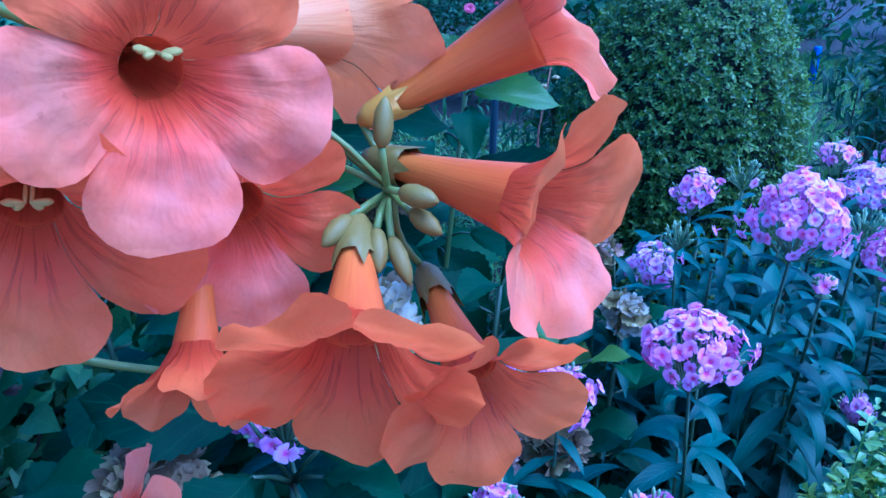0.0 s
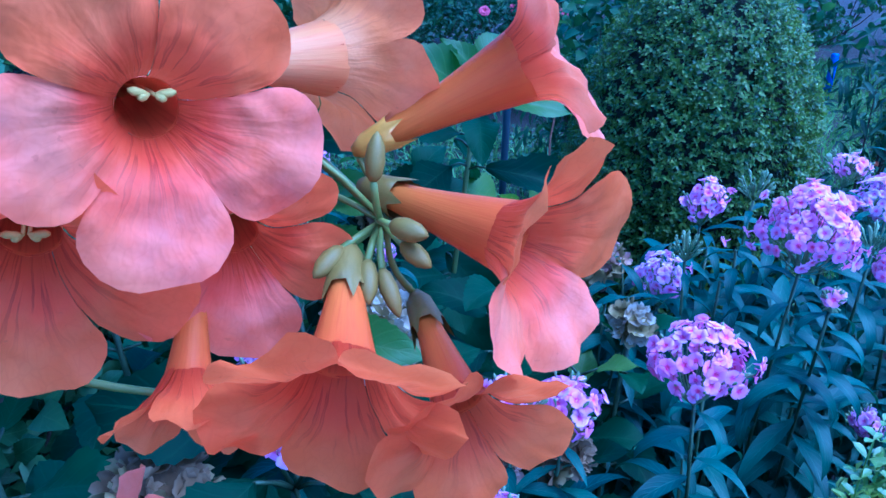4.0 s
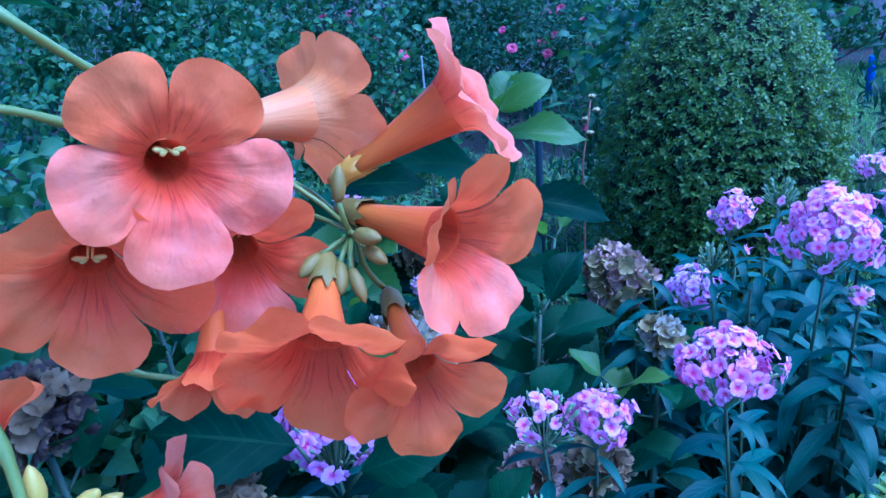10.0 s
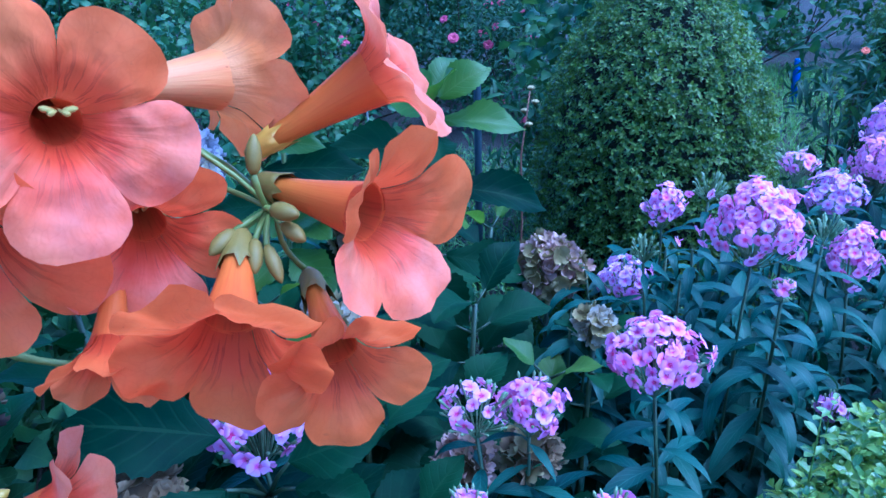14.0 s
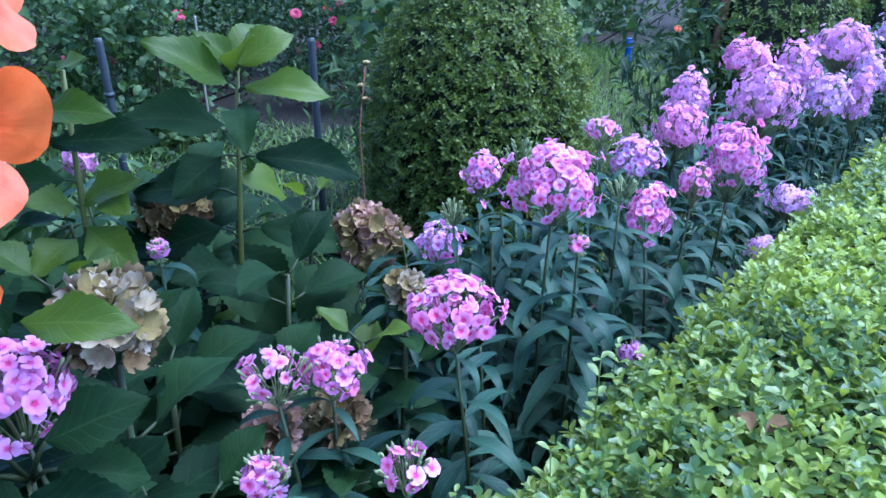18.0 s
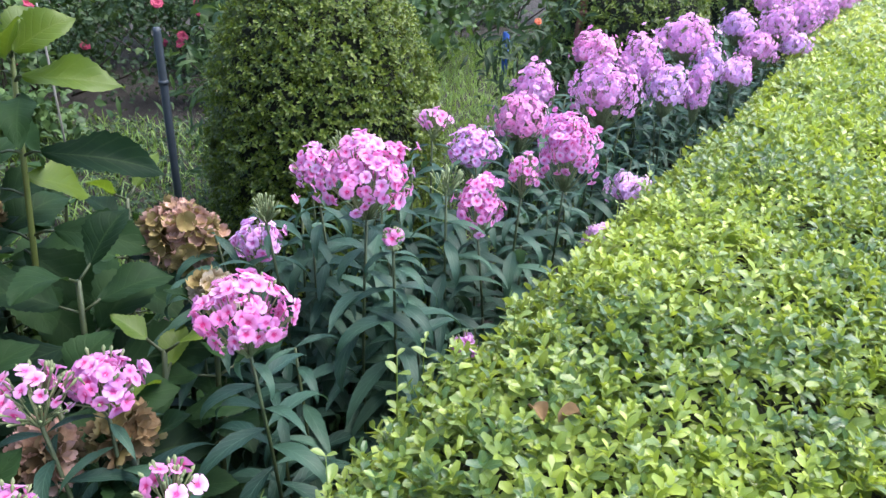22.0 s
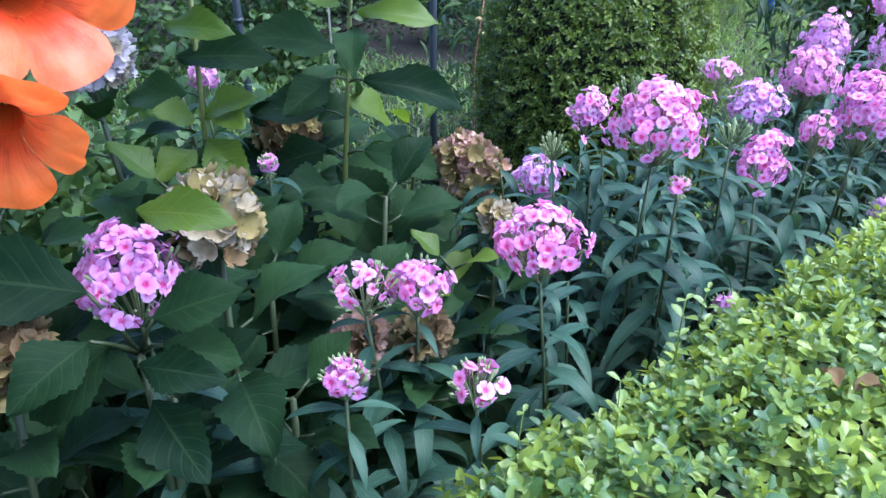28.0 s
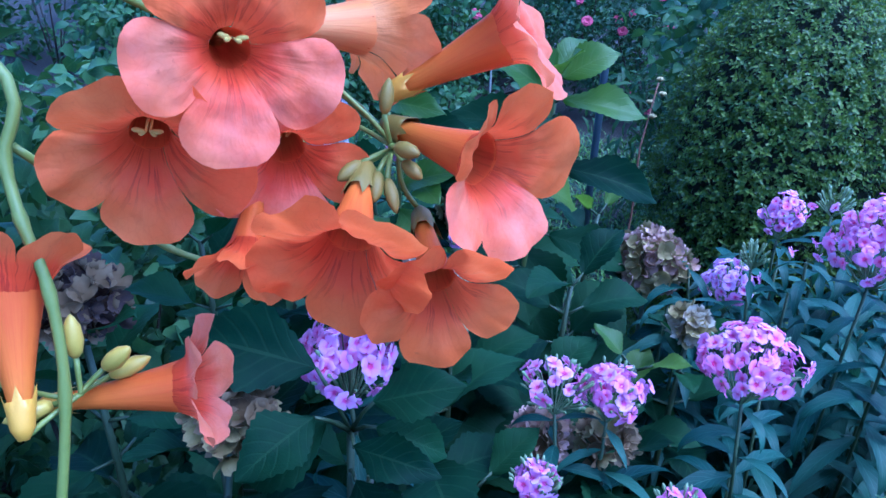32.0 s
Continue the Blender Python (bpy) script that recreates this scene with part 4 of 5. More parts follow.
broad_leaf(fresh, (-0.950, 0.941, 1.236), (-0.823, 0.940, 1.240), 1, 0.80)
broad_leaf(fresh, (-0.941, 0.946, 1.182), (-0.775, 0.977, 1.197), 0, 0.75)
broad_leaf(fresh, (-0.926, 0.953, 1.075), (-0.951, 0.883, 1.110), 1, 1.10)
broad_leaf(fresh, (-0.919, 0.957, 1.074), (-0.825, 0.973, 1.131), 1, 0.90)
broad_leaf(fresh, (-0.906, 0.941, 1.041), (-0.807, 0.903, 0.995), 1, 1.00)
broad_leaf(fresh, (-0.924, 0.932, 1.024), (-0.934, 0.836, 1.010), 1, 1.10)
broad_leaf(fresh, (-0.887, 0.974, 1.089), (-0.826, 0.939, 1.077), 1, 1.20)
broad_leaf(fresh, (-0.930, 0.950, 1.120), (-1.060, 0.930, 1.110), 0, 0.90)
broad_leaf(fresh, (-0.935, 0.945, 0.980), (-0.990, 0.830, 0.930), 0, 1.00)
broad_leaf(fresh, (-0.930, 0.955, 0.960), (-0.820, 0.960, 0.900), 0, 1.00)
for px, py, top, ang in ((-0.88, 1.16, 1.02, 0.4), (-0.60, 0.95, 0.96, 0.5), (-0.93, 0.84, 0.96, 0.6), (-0.70, 0.72, 0.92, 0.9), (-0.58, 0.80, 0.84, 0.2)):
    hydrangea((px, py, 0), (px + 0.02, py + 0.03, top), 0.45, 0.050, 1.12, 0, "leafy hydrangea stem with broad dark leaves", 0.3, None, ang)
hydrangea((-0.52, 1.12, 0), (-0.50, 1.19, 0.87), 0.45, 0.058, 0.9, 0, "hydrangea stem carrying a faded pink mophead", 0.9, ((-0.496, 1.192, 0.945), 0.130, ("pink", "olive", "pink", "olive"), 120))
hydrangea((-0.86, 1.10, 0), (-0.88, 1.17, 0.90), 0.45, 0.058, 0.95, 0, "hydrangea stem carrying a dull brown mophead", 0.5, ((-0.884, 1.177, 0.971), 0.135, ("brown", "olive", "brown"), 100))
cream = hydrangea((-0.64, 0.52, 0), (-0.595, 0.535, 1.075), 0.5, 0.058, 0.85, 0, "hydrangea stem carrying a cream faded mophead", 0.7, ((-0.592, 0.535, 1.130), 0.098, ("cream", "cream", "olive", "brown", "olive"), 64))
AXES[cream] = Vector((-0.64, 0.52, 0)), Vector((-0.595, 0.535, 1.075))
low = leafless((-0.640, 0.400, 0.0), (-0.612, 0.402, 1.03), "hydrangea shoot with large dark toothed leaves", M_HYD_STEM)
broad_leaf(low, (-0.634, 0.378, 1.117), (-0.743, 0.306, 1.164), 0, 0.95)
broad_leaf(low, (-0.573, 0.391, 1.091), (-0.493, 0.422, 1.125), 0, 1.0)
broad_leaf(low, (-0.612, 0.346, 1.086), (-0.628, 0.259, 1.076), 0, 1.1)
broad_leaf(low, (-0.579, 0.365, 1.050), (-0.488, 0.364, 1.063), 0, 0.8)
broad_leaf(low, (-0.574, 0.396, 1.056), (-0.503, 0.428, 1.030), 0, 1.0)
broad_leaf(low, (-0.619, 0.374, 1.060), (-0.690, 0.300, 1.000), 0, 1.0)
broad_leaf(low, (-0.590, 0.380, 0.990), (-0.500, 0.330, 0.960), 0, 1.0)
broad_leaf(cream, (-0.593, 0.424, 1.190), (-0.495, 0.425, 1.205), 1, 0.75)
hydrangea((-0.76, 0.30, 0), (-0.725, 0.335, 1.00), 0.45, 0.058, 0.9, 0, "hydrangea stem carrying a beige faded mophead", 1.2, ((-0.690, 0.320, 1.070), 0.078, ("brown", "brown", "olive", "brown"), 52))
hydrangea((-0.95, 0.28, 0), (-0.925, 0.32, 1.08), 0.5, 0.058, 0.9, 0, "hydrangea stem carrying a dull brown mophead", 0.2, ((-0.923, 0.319, 1.133), 0.095, ("dark", "dark", "brown"), 60))
hydrangea((-0.40, 0.98, 0), (-0.38, 1.00, 0.905), 0.5, 0.06, 0.7, 0, "hydrangea stem carrying a small greenish mophead", 0.4, ((-0.380, 1.002, 0.936), 0.055, ("cream", "olive"), 24))
hydrangea((-0.54, 0.68, 0), (-0.51, 0.70, 0.82), 0.45, 0.06, 0.8, 0, "hydrangea stem carrying a faded pink mophead", 1.4, ((-0.511, 0.705, 0.858), 0.085, ("pink", "brown", "pink"), 40))
hydrangea((-0.43, 0.78, 0), (-0.425, 0.75, 0.83), 0.45, 0.06, 0.8, 0, "hydrangea stem carrying an olive faded mophead", 0.1, ((-0.424, 0.745, 0.868), 0.07, ("olive", "brown"), 32))
hydrangea((-1.06, 0.80, 0), (-1.04, 0.85, 1.15), 0.5, 0.058, 0.9, 1, "hydrangea stem carrying a pale lilac mophead", 0.6, ((-1.030, 0.850, 1.205), 0.130, ("lilac", "lilac", "cream"), 90))
hydrangea((-0.84, 0.75, 0), (-0.86, 0.78, 1.02), 0.45, 0.065, 1.0, 1, "leafy hydrangea stem with broad toothed leaves", 0.3)
hydrangea((-0.60, 0.35, 0), (-0.60, 0.42, 0.96), 0.4, 0.062, 1.0, 0, "leafy hydrangea stem with broad toothed leaves", 0.6)
hydrangea((-0.50, 0.95, 0), (-0.44, 0.93, 0.87), 0.4, 0.065, 0.75, 2, "leafy hydrangea stem with fresh green tip", 0.0)
hydrangea((-0.65, 1.30, 0), (-0.66, 1.35, 0.95), 0.45, 0.058, 0.9, 1, "leafy hydrangea stem with broad toothed leaves", 1.1)
hydrangea((-1.10, 0.60, 0), (-1.08, 0.63, 1.05), 0.45, 0.065, 1.0, 0, "leafy hydrangea stem with broad toothed leaves", 0.2)
hydrangea((-0.55, 0.55, 0), (-0.54, 0.56, 0.86), 0.4, 0.065, 0.9, 0, "leafy hydrangea stem with broad toothed leaves", 1.2)
hydrangea((-1.20, 1.25, 0), (-1.22, 1.28, 1.0), 0.4, 0.058, 1.0, 0, "leafy hydrangea stem with broad toothed leaves", 0.4)


for i in range(17):
    px, py = -1.55 + 0.95 * SHRUB.random(), 0.02 + 2.0 * (i + SHRUB.random()) / 17
    if py < 0.55:
        continue
    if px > -0.85 and py > 0.75:
        px -= 0.45
    hydrangea((px, py, 0), (px + SHRUB.uniform(-0.05, 0.05), py + SHRUB.uniform(-0.05, 0.05), SHRUB.uniform(0.62, 0.86) if py > 0.7 else SHRUB.uniform(0.42, 0.58)), 0.25, 0.075, 1.05, 0, "leafy hydrangea stem with broad toothed leaves", SHRUB.uniform(0, 3))


# ---- trumpet vine ----
CLUSTER = look((-0.2376, -0.0688, 1.5444), (-0.5969, 0.7824, 1.1618), -2.31)
vine = thing("trumpet_vine", -0.62, -0.12, 0.0, "trumpet vine hung with coral-orange trumpet flowers and buds", "vine")
VINE_FOOT = Vector((-0.62, -0.12, 0.0))
BLOOM = random.Random(5)


def local(x, y, z):
    return CLUSTER @ Vector((x, y, z))


def petal_mesh(name, angle, flares, lobe, size, mouth, mat, seed, tag, cup=0.20, curl=0.0, bell=1.0):
    """One fifth of the flaring limb: united with its neighbours up to the cleft, a rounded lobe beyond it."""
    rng = random.Random(seed)
    ny, nx = 17, 10
    ring, start, half = 0.0068 * size * bell, radians(23), radians(36) * 1.004
    wider = 0.0068 * size * (bell - 1)
    cleft, tip = 0.0152 * size - 0.5 * wider, 0.0355 * size * lobe - 0.8 * wider
    twist, nick = 0.0014, rng.uniform(0.0, 0.9)
    verts, faces, uvs = [], [], []
    for i in range(-nx, nx + 1):
        q = math.sin(i / nx * math.pi / 2)
        side = flares[2] if q > 0 else flares[0]
        flare = radians(flares[1] + (side - flares[1]) * abs(q) ** 1.6)
        reach = cleft + (tip - cleft) * max(0.0, 1 - abs(q) ** 2.6) ** 0.55
        reach *= 1 + 0.022 * noise.noise(Vector((q * 3.1, seed * 0.37, 1.7))) - 0.030 * nick * math.exp(-(q * 5) ** 2)
        rho, z, run, grain = ring, mouth, 0.0, 4
        for j in range(ny + 1):
            if j:
                for k in range(grain):
                    step = reach / ny / grain
                    run += step
                    th = start + (flare - start) * smooth_step(run / (0.0255 * size)) + curl * max(0.0, run - cleft) / (tip - cleft)
                    rho += step * math.sin(th)
                    z += step * math.cos(th)
            else:
                th = start
            past = smooth_step((run - cleft) / (tip - cleft))
            phi = angle + q * half * (1 + 0.20 * past)
            er = Vector((math.cos(phi), math.sin(phi), 0))
            inward = er * -math.cos(th) + Vector((0, 0, math.sin(th)))
            lateral = rho * math.sin(q * half)
            open_part = smooth_step((run - 0.3 * cleft) / cleft)
            spot = Vector((math.cos(phi) * rho, math.sin(phi) * rho, tag * 0.13))
            lift = noise.noise(spot * 75) * 0.0026 * open_part + noise.noise(spot * 210) * 0.0011 * open_part
            lift += -cup * lateral * lateral / (0.5 * tip) * past + twist * q * past
            lift += 0.0015 * math.sin(q * 9 + seed) * past ** 3 * size
            lift += 0.0009 * math.exp(-(q * 6) ** 2) * open_part - 0.0013 * math.exp(-((abs(q) - 1) * 4) ** 2) * open_part + 0.0002 * q
            verts.append(er * rho + Vector((0, 0, z)) + inward * lift)
            uvs.append((0.5 + 0.5 * q, run / tip))
    k = ny + 1
    for i in range(2 * nx):
        for j in range(ny):
            faces.append((i * k + j, i * k + j + 1, (i + 1) * k + j + 1, (i + 1) * k + j))
    return mesh(name, verts, faces, mat, uvs)


def calyx_mesh(mat, size):
    """A leathery cup with five pointed teeth."""
    verts, faces, uvs = [], [], []
    sides = 20
    for j, (z, r) in enumerate(((-0.002, 0.0022), (0.003, 0.0048), (0.010, 0.0056), (0.0145, 0.0064), (0.0205, 0.0074))):
        for s in range(sides):
            t = 2 * math.pi * s / sides
            tooth = math.cos(5 * t)
            zz = z if j < 4 else 0.0145 + 0.0065 * max(0.0, tooth) ** 0.8
            rr = r if j < 4 else 0.0064 + 0.0012 * max(0.0, tooth)
            verts.append((rr * math.cos(t) * size, rr * math.sin(t) * size, zz * size))
            uvs.append((s / sides, j / 4))
    for j in range(4):
        for s in range(sides):
            e = (s + 1) % sides
            faces.append((j * sides + s, j * sides + e, (j + 1) * sides + e, (j + 1) * sides + s))
    faces.append(tuple(range(sides))[::-1])
    return mesh("calyx", verts, faces, mat, uvs)


def tube_radius(v, size, bell):
    return (0.0034 + (0.0068 * bell - 0.0034) * (0.6 * v + 0.4 * v ** 1.8)) * size


def trumpet(mouth, axis, flare, roll, length, size, mats, label, flares=None, hub=None, calyx=None, lengths=None, curl=0.0, cup=0.20, bell=1.0):
    """A trumpet flower: mouth and axis in the cluster's own frame (right, up, outwards)."""
    mouth, axis = local(*mouth), (CLUSTER.to_3x3() @ Vector(axis)).normalized()
    upward = CLUSTER.to_3x3() @ Vector((0, 1, 0.15))
    base = mouth - axis * length
    m = basis(base, axis, upward) @ Matrix.Rotation(radians(roll), 4, "Z")
    faces, uvs, verts = [], [], []
    sides, rows = 25, 12
    for j in range(rows + 1):
        v = j / rows
        for s in range(sides):
            t = 2 * math.pi * s / sides
            r = tube_radius(v, size, bell) * (1 + 0.02 * v * (1 + math.cos(5 * t + 1.57)))
            verts.append((r * math.cos(t), r * math.sin(t), (length + 0.0006) * v))
            uvs.append((s / sides, v))
    for j in range(rows):
        for s in range(sides):
            e = (s + 1) % sides
            faces.append((j * sides + s, j * sides + e, (j + 1) * sides + e, (j + 1) * sides + s))
    flower = part("flower", mesh("flower", verts, faces, M_TUBE_PALE if APRICOT in mats else M_TUBE, uvs), vine, m, label)
    tag = BLOOM.uniform(0, 9)
    fl = [(flares[k] if flares else flare) + BLOOM.uniform(-5, 5) for k in range(5)]
    for k in range(5):
        ang = radians(126 + 72 * k)
        trio = (0.5 * (fl[k] + fl[k - 1]), fl[k], 0.5 * (fl[k] + fl[(k + 1) % 5]))
        lobe = lengths[k] if lengths else BLOOM.uniform(0.95, 1.05)
        part("petal", petal_mesh("petal", ang, trio, lobe, size, length, mats[k % len(mats)], BLOOM.randrange(999), tag, cup, curl, bell), flower, m)
    part("calyx", calyx_mesh(calyx or M_CALYX, size), flower, m @ Matrix.Translation((0, 0, -0.003)))
    steps = [0.15 + 0.85 * k / 9 for k in range(10)]
    tv, tf, tu = tube_data([(0, 0, length * w - 0.0004) for w in steps], [tube_radius(w, size, bell) * (0.955 + 0.028 * w ** 8) for w in steps], 20)
    part("throat", mesh("throat", tv, tf[:-1], M_THROAT, tu), flower, m, "maroon and yellow throat")
    # two pairs of anthers on filaments against the upper wall
    chunks = []
    for sx in (-1, 1):
        tip = Vector((sx * 0.0007, (0.0036 if bell == 1.0 else 0.0010) * size, length + (0.0050 if bell == 1.0 else -0.0110) * size))
        chunks.append(tube_data(bowed((sx * 0.0008, 0.0012 * size, length - 0.026 * size), tip, (0, 0.0005, 0), 4), [0.0005] * 5, 5))
        for lobe in (0, 1):
            e = tip + Vector((sx * (0.0042 - 0.0020 * lobe) * (1.0 if bell == 1.0 else 0.6) * size, (0.0010 - 0.0018 * lobe) * size, 0.0010))
            chunks.append(tube_data([tip, tip.lerp(e, 0.3), tip.lerp(e, 0.75), e], [0.0004, 0.0009, 0.0010, 0.0004], 7))
    v, f, u = joined(chunks)
    part("stamen", mesh("stamen", v, f, M_ANTHER, u), flower, m)
    if hub is not None:
        foot = base - axis * 0.004
        pts = bowed(hub, foot, (foot - Vector(hub)).cross(axis) * 0.12, 5)
        part("flower_stalk", tube_mesh("flower_stalk", [p - VINE_FOOT for p in pts], 0.0009, 0.0012, M_VINE, 7), vine)
    return flower


HUB = local(-0.047, 0.004, -0.262)
CORAL, PINK, RED, APRICOT = M_PETAL, M_PETAL_PINK, M_PETAL_RED, M_PETAL_APRICOT
trumpet((-0.0972, 0.0274, -0.2120), (0.52, -0.26, 0.81), 80, 0, 0.046, 0.98, [CORAL, PINK, PINK, PINK, CORAL], "wide-open coral-pink trumpet flower", hub=HUB, lengths=(1.0, 0.98, 1.05, 1.02, 0.96))
trumpet((-0.1295, -0.0016, -0.2260), (0.34, -0.62, 0.72), 72, 0, 0.046, 1.04, [CORAL], "coral-orange trumpet flower turned down", hub=local(-0.108, 0.043, -0.289))
trumpet((-0.0880, 0.0000, -0.2510), (0.45, -0.50, 0.74), 76, 10, 0.036, 0.88, [PINK, PINK, PINK, CORAL, CORAL], "pale pink-coral trumpet flower behind others", hub=HUB, bell=1.1)
trumpet((-0.0146, 0.0024, -0.2400), (0.78, -0.24, 0.58), 72, 28, 0.048, 0.98, [RED, PINK, PINK, RED, RED], "orange trumpet flower with pink lower lobes", flares=[62, 66, 70, 76, 66], lengths=(0.95, 0.95, 1.0, 1.05, 0.9), hub=HUB, calyx=M_CALYX_GREEN, bell=1.45)
trumpet((-0.0112, 0.0500, -0.2580), (0.85, 0.46, 0.20), 84, 20, 0.050, 0.82, [PINK], "slender orange trumpet flower seen side-on", hub=HUB, bell=1.9)
trumpet((-0.0677, 0.0500, -0.2620), (0.62, 0.22, -0.75), 72, 5, 0.044, 0.86, [APRICOT], "apricot trumpet flower seen from behind", hub=local(-0.108, 0.046, -0.275), bell=1.8)
trumpet((-0.0548, -0.0295, -0.2300), (0.06, -0.76, 0.64), 70, 0, 0.031, 0.95, [RED], "orange-red trumpet flower hanging downwards", flares=[74, 70, 64, 66, 72], hub=HUB, calyx=M_CALYX_GREEN, cup=0.32, bell=1.35)
trumpet((-0.0253, -0.0419, -0.2460), (0.32, -0.60, 0.73), 70, 6, 0.036, 0.86, [RED], "orange-red trumpet flower hanging downwards", hub=HUB, calyx=M_CALYX_GREEN, cup=0.30, bell=1.25)
trumpet((-0.0955, -0.0370, -0.2400), (0.10, -0.86, 0.45), 50, 26, 0.030, 0.66, [RED, CORAL], "small orange trumpet flower hanging downwards", hub=local(-0.080, 0.014, -0.289), calyx=M_CALYX_GREEN, cup=0.30, bell=1.3)
SIDE_HUB = local(-0.150, -0.100, -0.232)
trumpet((-0.1205, -0.0971, -0.2500), (0.92, 0.22, -0.16), 66, 15, 0.050, 0.74, [PINK], "small coral-pink trumpet flower on its own stalk", hub=SIDE_HUB, bell=2.0)
trumpet((-0.1740, -0.0660, -0.222), (-0.30, 0.9, -0.15), 52, 0, 0.046, 0.84, [CORAL], "half-open coral trumpet flower beside the stem", hub=SIDE_HUB, bell=2.0)


def bud(pos, way, length, radius, mat, hub):
    pos, way = local(*pos), (CLUSTER.to_3x3() @ Vector(way)).normalized()
    prof = ((0, 0.35), (0.12, 0.75), (0.4, 1.0), (0.7, 0.85), (0.9, 0.45), (1.0, 0.08))
    v, f, u = tube_data([pos + way * (length * t) for t, _ in prof], [radius * 0.8 * r for _, r in prof], 12)
    part("bud", mesh("bud", [q - VINE_FOOT for q in v], f, mat, u), vine)
    pts = bowed(hub, pos, way * -0.004, 4)
    part("flower_stalk", tube_mesh("flower_stalk", [p - VINE_FOOT for p in pts], 0.0010, 0.0011, M_VINE, 6), vine)


bud((-0.0500, 0.0150, -0.2420), (0.05, 1.0, 0.1), 0.0130, 0.0035, M_CALYX_GREEN, HUB)
bud((-0.0450, 0.0040, -0.2450), (0.8, -0.2, 0.5), 0.0120, 0.0040, M_CALYX_GREEN, HUB)
bud((-0.0420, -0.0010, -0.2480), (0.7, -0.5, 0.4), 0.0110, 0.0036, M_CALYX_GREEN, HUB)
bud((-0.0580, -0.0030, -0.2480), (-0.5, -0.6, 0.5), 0.0120, 0.0038, M_CALYX_GREEN, HUB)
bud((-0.0510, -0.0060, -0.2470), (0.1, -0.8, 0.5), 0.0130, 0.0036, M_CALYX_GREEN, HUB)
bud((-0.0470, -0.0080, -0.2460), (0.4, -0.9, 0.3), 0.0140, 0.0032, M_CALYX_GREEN, HUB)
for pos, way in (((-0.144, -0.090, -0.236), (0.7, 0.6, 0.3)), ((-0.152, -0.086, -0.230), (-0.1, 0.95, 0.2)), ((-0.164, -0.100, -0.226), (-0.9, 0.35, 0.2)), ((-0.146, -0.095, -0.244), (0.8, 0.5, -0.2)), ((-0.158, -0.104, -0.228), (-0.6, -0.3, 0.5))):
    bud(pos, way, 0.0165, 0.0046, M_BUD_YELLOW, SIDE_HUB)


def vine_stem(points, r0, r1, mat, name="stem"):
    pts = [Vector(p) for p in points]
    fine = []
    for n in range(len(pts) - 1):
        a, b, c, d = pts[max(n - 1, 0)], pts[n], pts[n + 1], pts[min(n + 2, len(pts) - 1)]
        for k in range(5):
            t = k / 5
            fine.append(0.5 * ((2 * b) + (c - a) * t + (2 * a - 5 * b + 4 * c - d) * t * t + (3 * b - a - 3 * c + d) * t ** 3))
    fine.append(pts[-1])
    k = len(fine) - 1
    radii = [(r0 + (r1 - r0) * i / k) * (1.25 if i % 5 == 0 and 0 < i < k else 1.0) for i in range(k + 1)]
    v, f, u = tube_data([p - VINE_FOOT for p in fine], radii, 8)
    part(name, mesh(name, v, f, mat, u), vine)


vine_stem([(-0.62, -0.12, 0.0), (-0.66, -0.10, 0.5), (-0.70, -0.05, 1.0), (-0.66, 0.0, 1.45), (-0.57, 0.03, 1.60)], 0.012, 0.006, M_VINE_WOOD)
vine_stem([(-0.57, 0.03, 1.60), local(-0.185, 0.10, -0.215), local(-0.146, 0.074, -0.206), local(-0.132, 0.062, -0.240), local(-0.10, 0.040, -0.290), local(-0.070, 0.022, -0.288), HUB], 0.0019, 0.0014, M_VINE)
vine_stem([(-0.60, 0.03, 1.54), local(-0.175, 0.050, -0.212), local(-0.146, 0.046, -0.235), local(-0.118, 0.034, -0.286), local(-0.075, 0.016, -0.290)], 0.0018, 0.0013, M_VINE)
vine_stem([(-0.60, 0.0, 1.56), local(-0.186, 0.02, -0.212), local(-0.176, -0.018, -0.216), local(-0.168, -0.037, -0.216), local(-0.157, -0.062, -0.219), local(-0.151, -0.098, -0.224), local(-0.152, -0.15, -0.23)], 0.0023, 0.0019, M_VINE)
vine_stem([local(-0.178, -0.012, -0.222), local(-0.160, -0.030, -0.250), local(-0.136, -0.045, -0.262), local(-0.112, -0.050, -0.268)], 0.0018, 0.0012, M_VINE)

VINE_LEAVES = []
for i, dr in enumerate((0.3, 0.8, 1.2)):
    d = leaf_data(0.070, 0.030, 14, 3, 0.38, 0.3, dr, 0.03, 0.06, 0.85, 70 + i)
    VINE_LEAVES.append(mesh("leaflet", d[0], d[1], M_VINE_LEAF, d[2]))


def leaflet(root, tip, facing, kind, size=1.0):
    root, tip = local(*root), local(*tip)
    way = tip - root
    nrm = CLUSTER.to_3x3() @ Vector(facing)
    part("leaflet", VINE_LEAVES[kind], vine, basis(root, nrm - way.normalized() * nrm.dot(way.normalized()), way, way.length / 0.066 * size))


leaflet((-0.172, 0.055, -0.205), (-0.205, 0.020, -0.210), (-0.2, 0.6, 0.7), 1)
leaflet((-0.178, 0.030, -0.225), (-0.215, 0.030, -0.250), (0.0, 0.9, 0.4), 0)
leaflet((-0.180, -0.010, -0.215), (-0.225, -0.045, -0.225), (0.1, 0.6, 0.7), 2)
leaflet((-0.185, 0.080, -0.225), (-0.150, 0.100, -0.250), (0.0, 0.9, 0.4), 1)

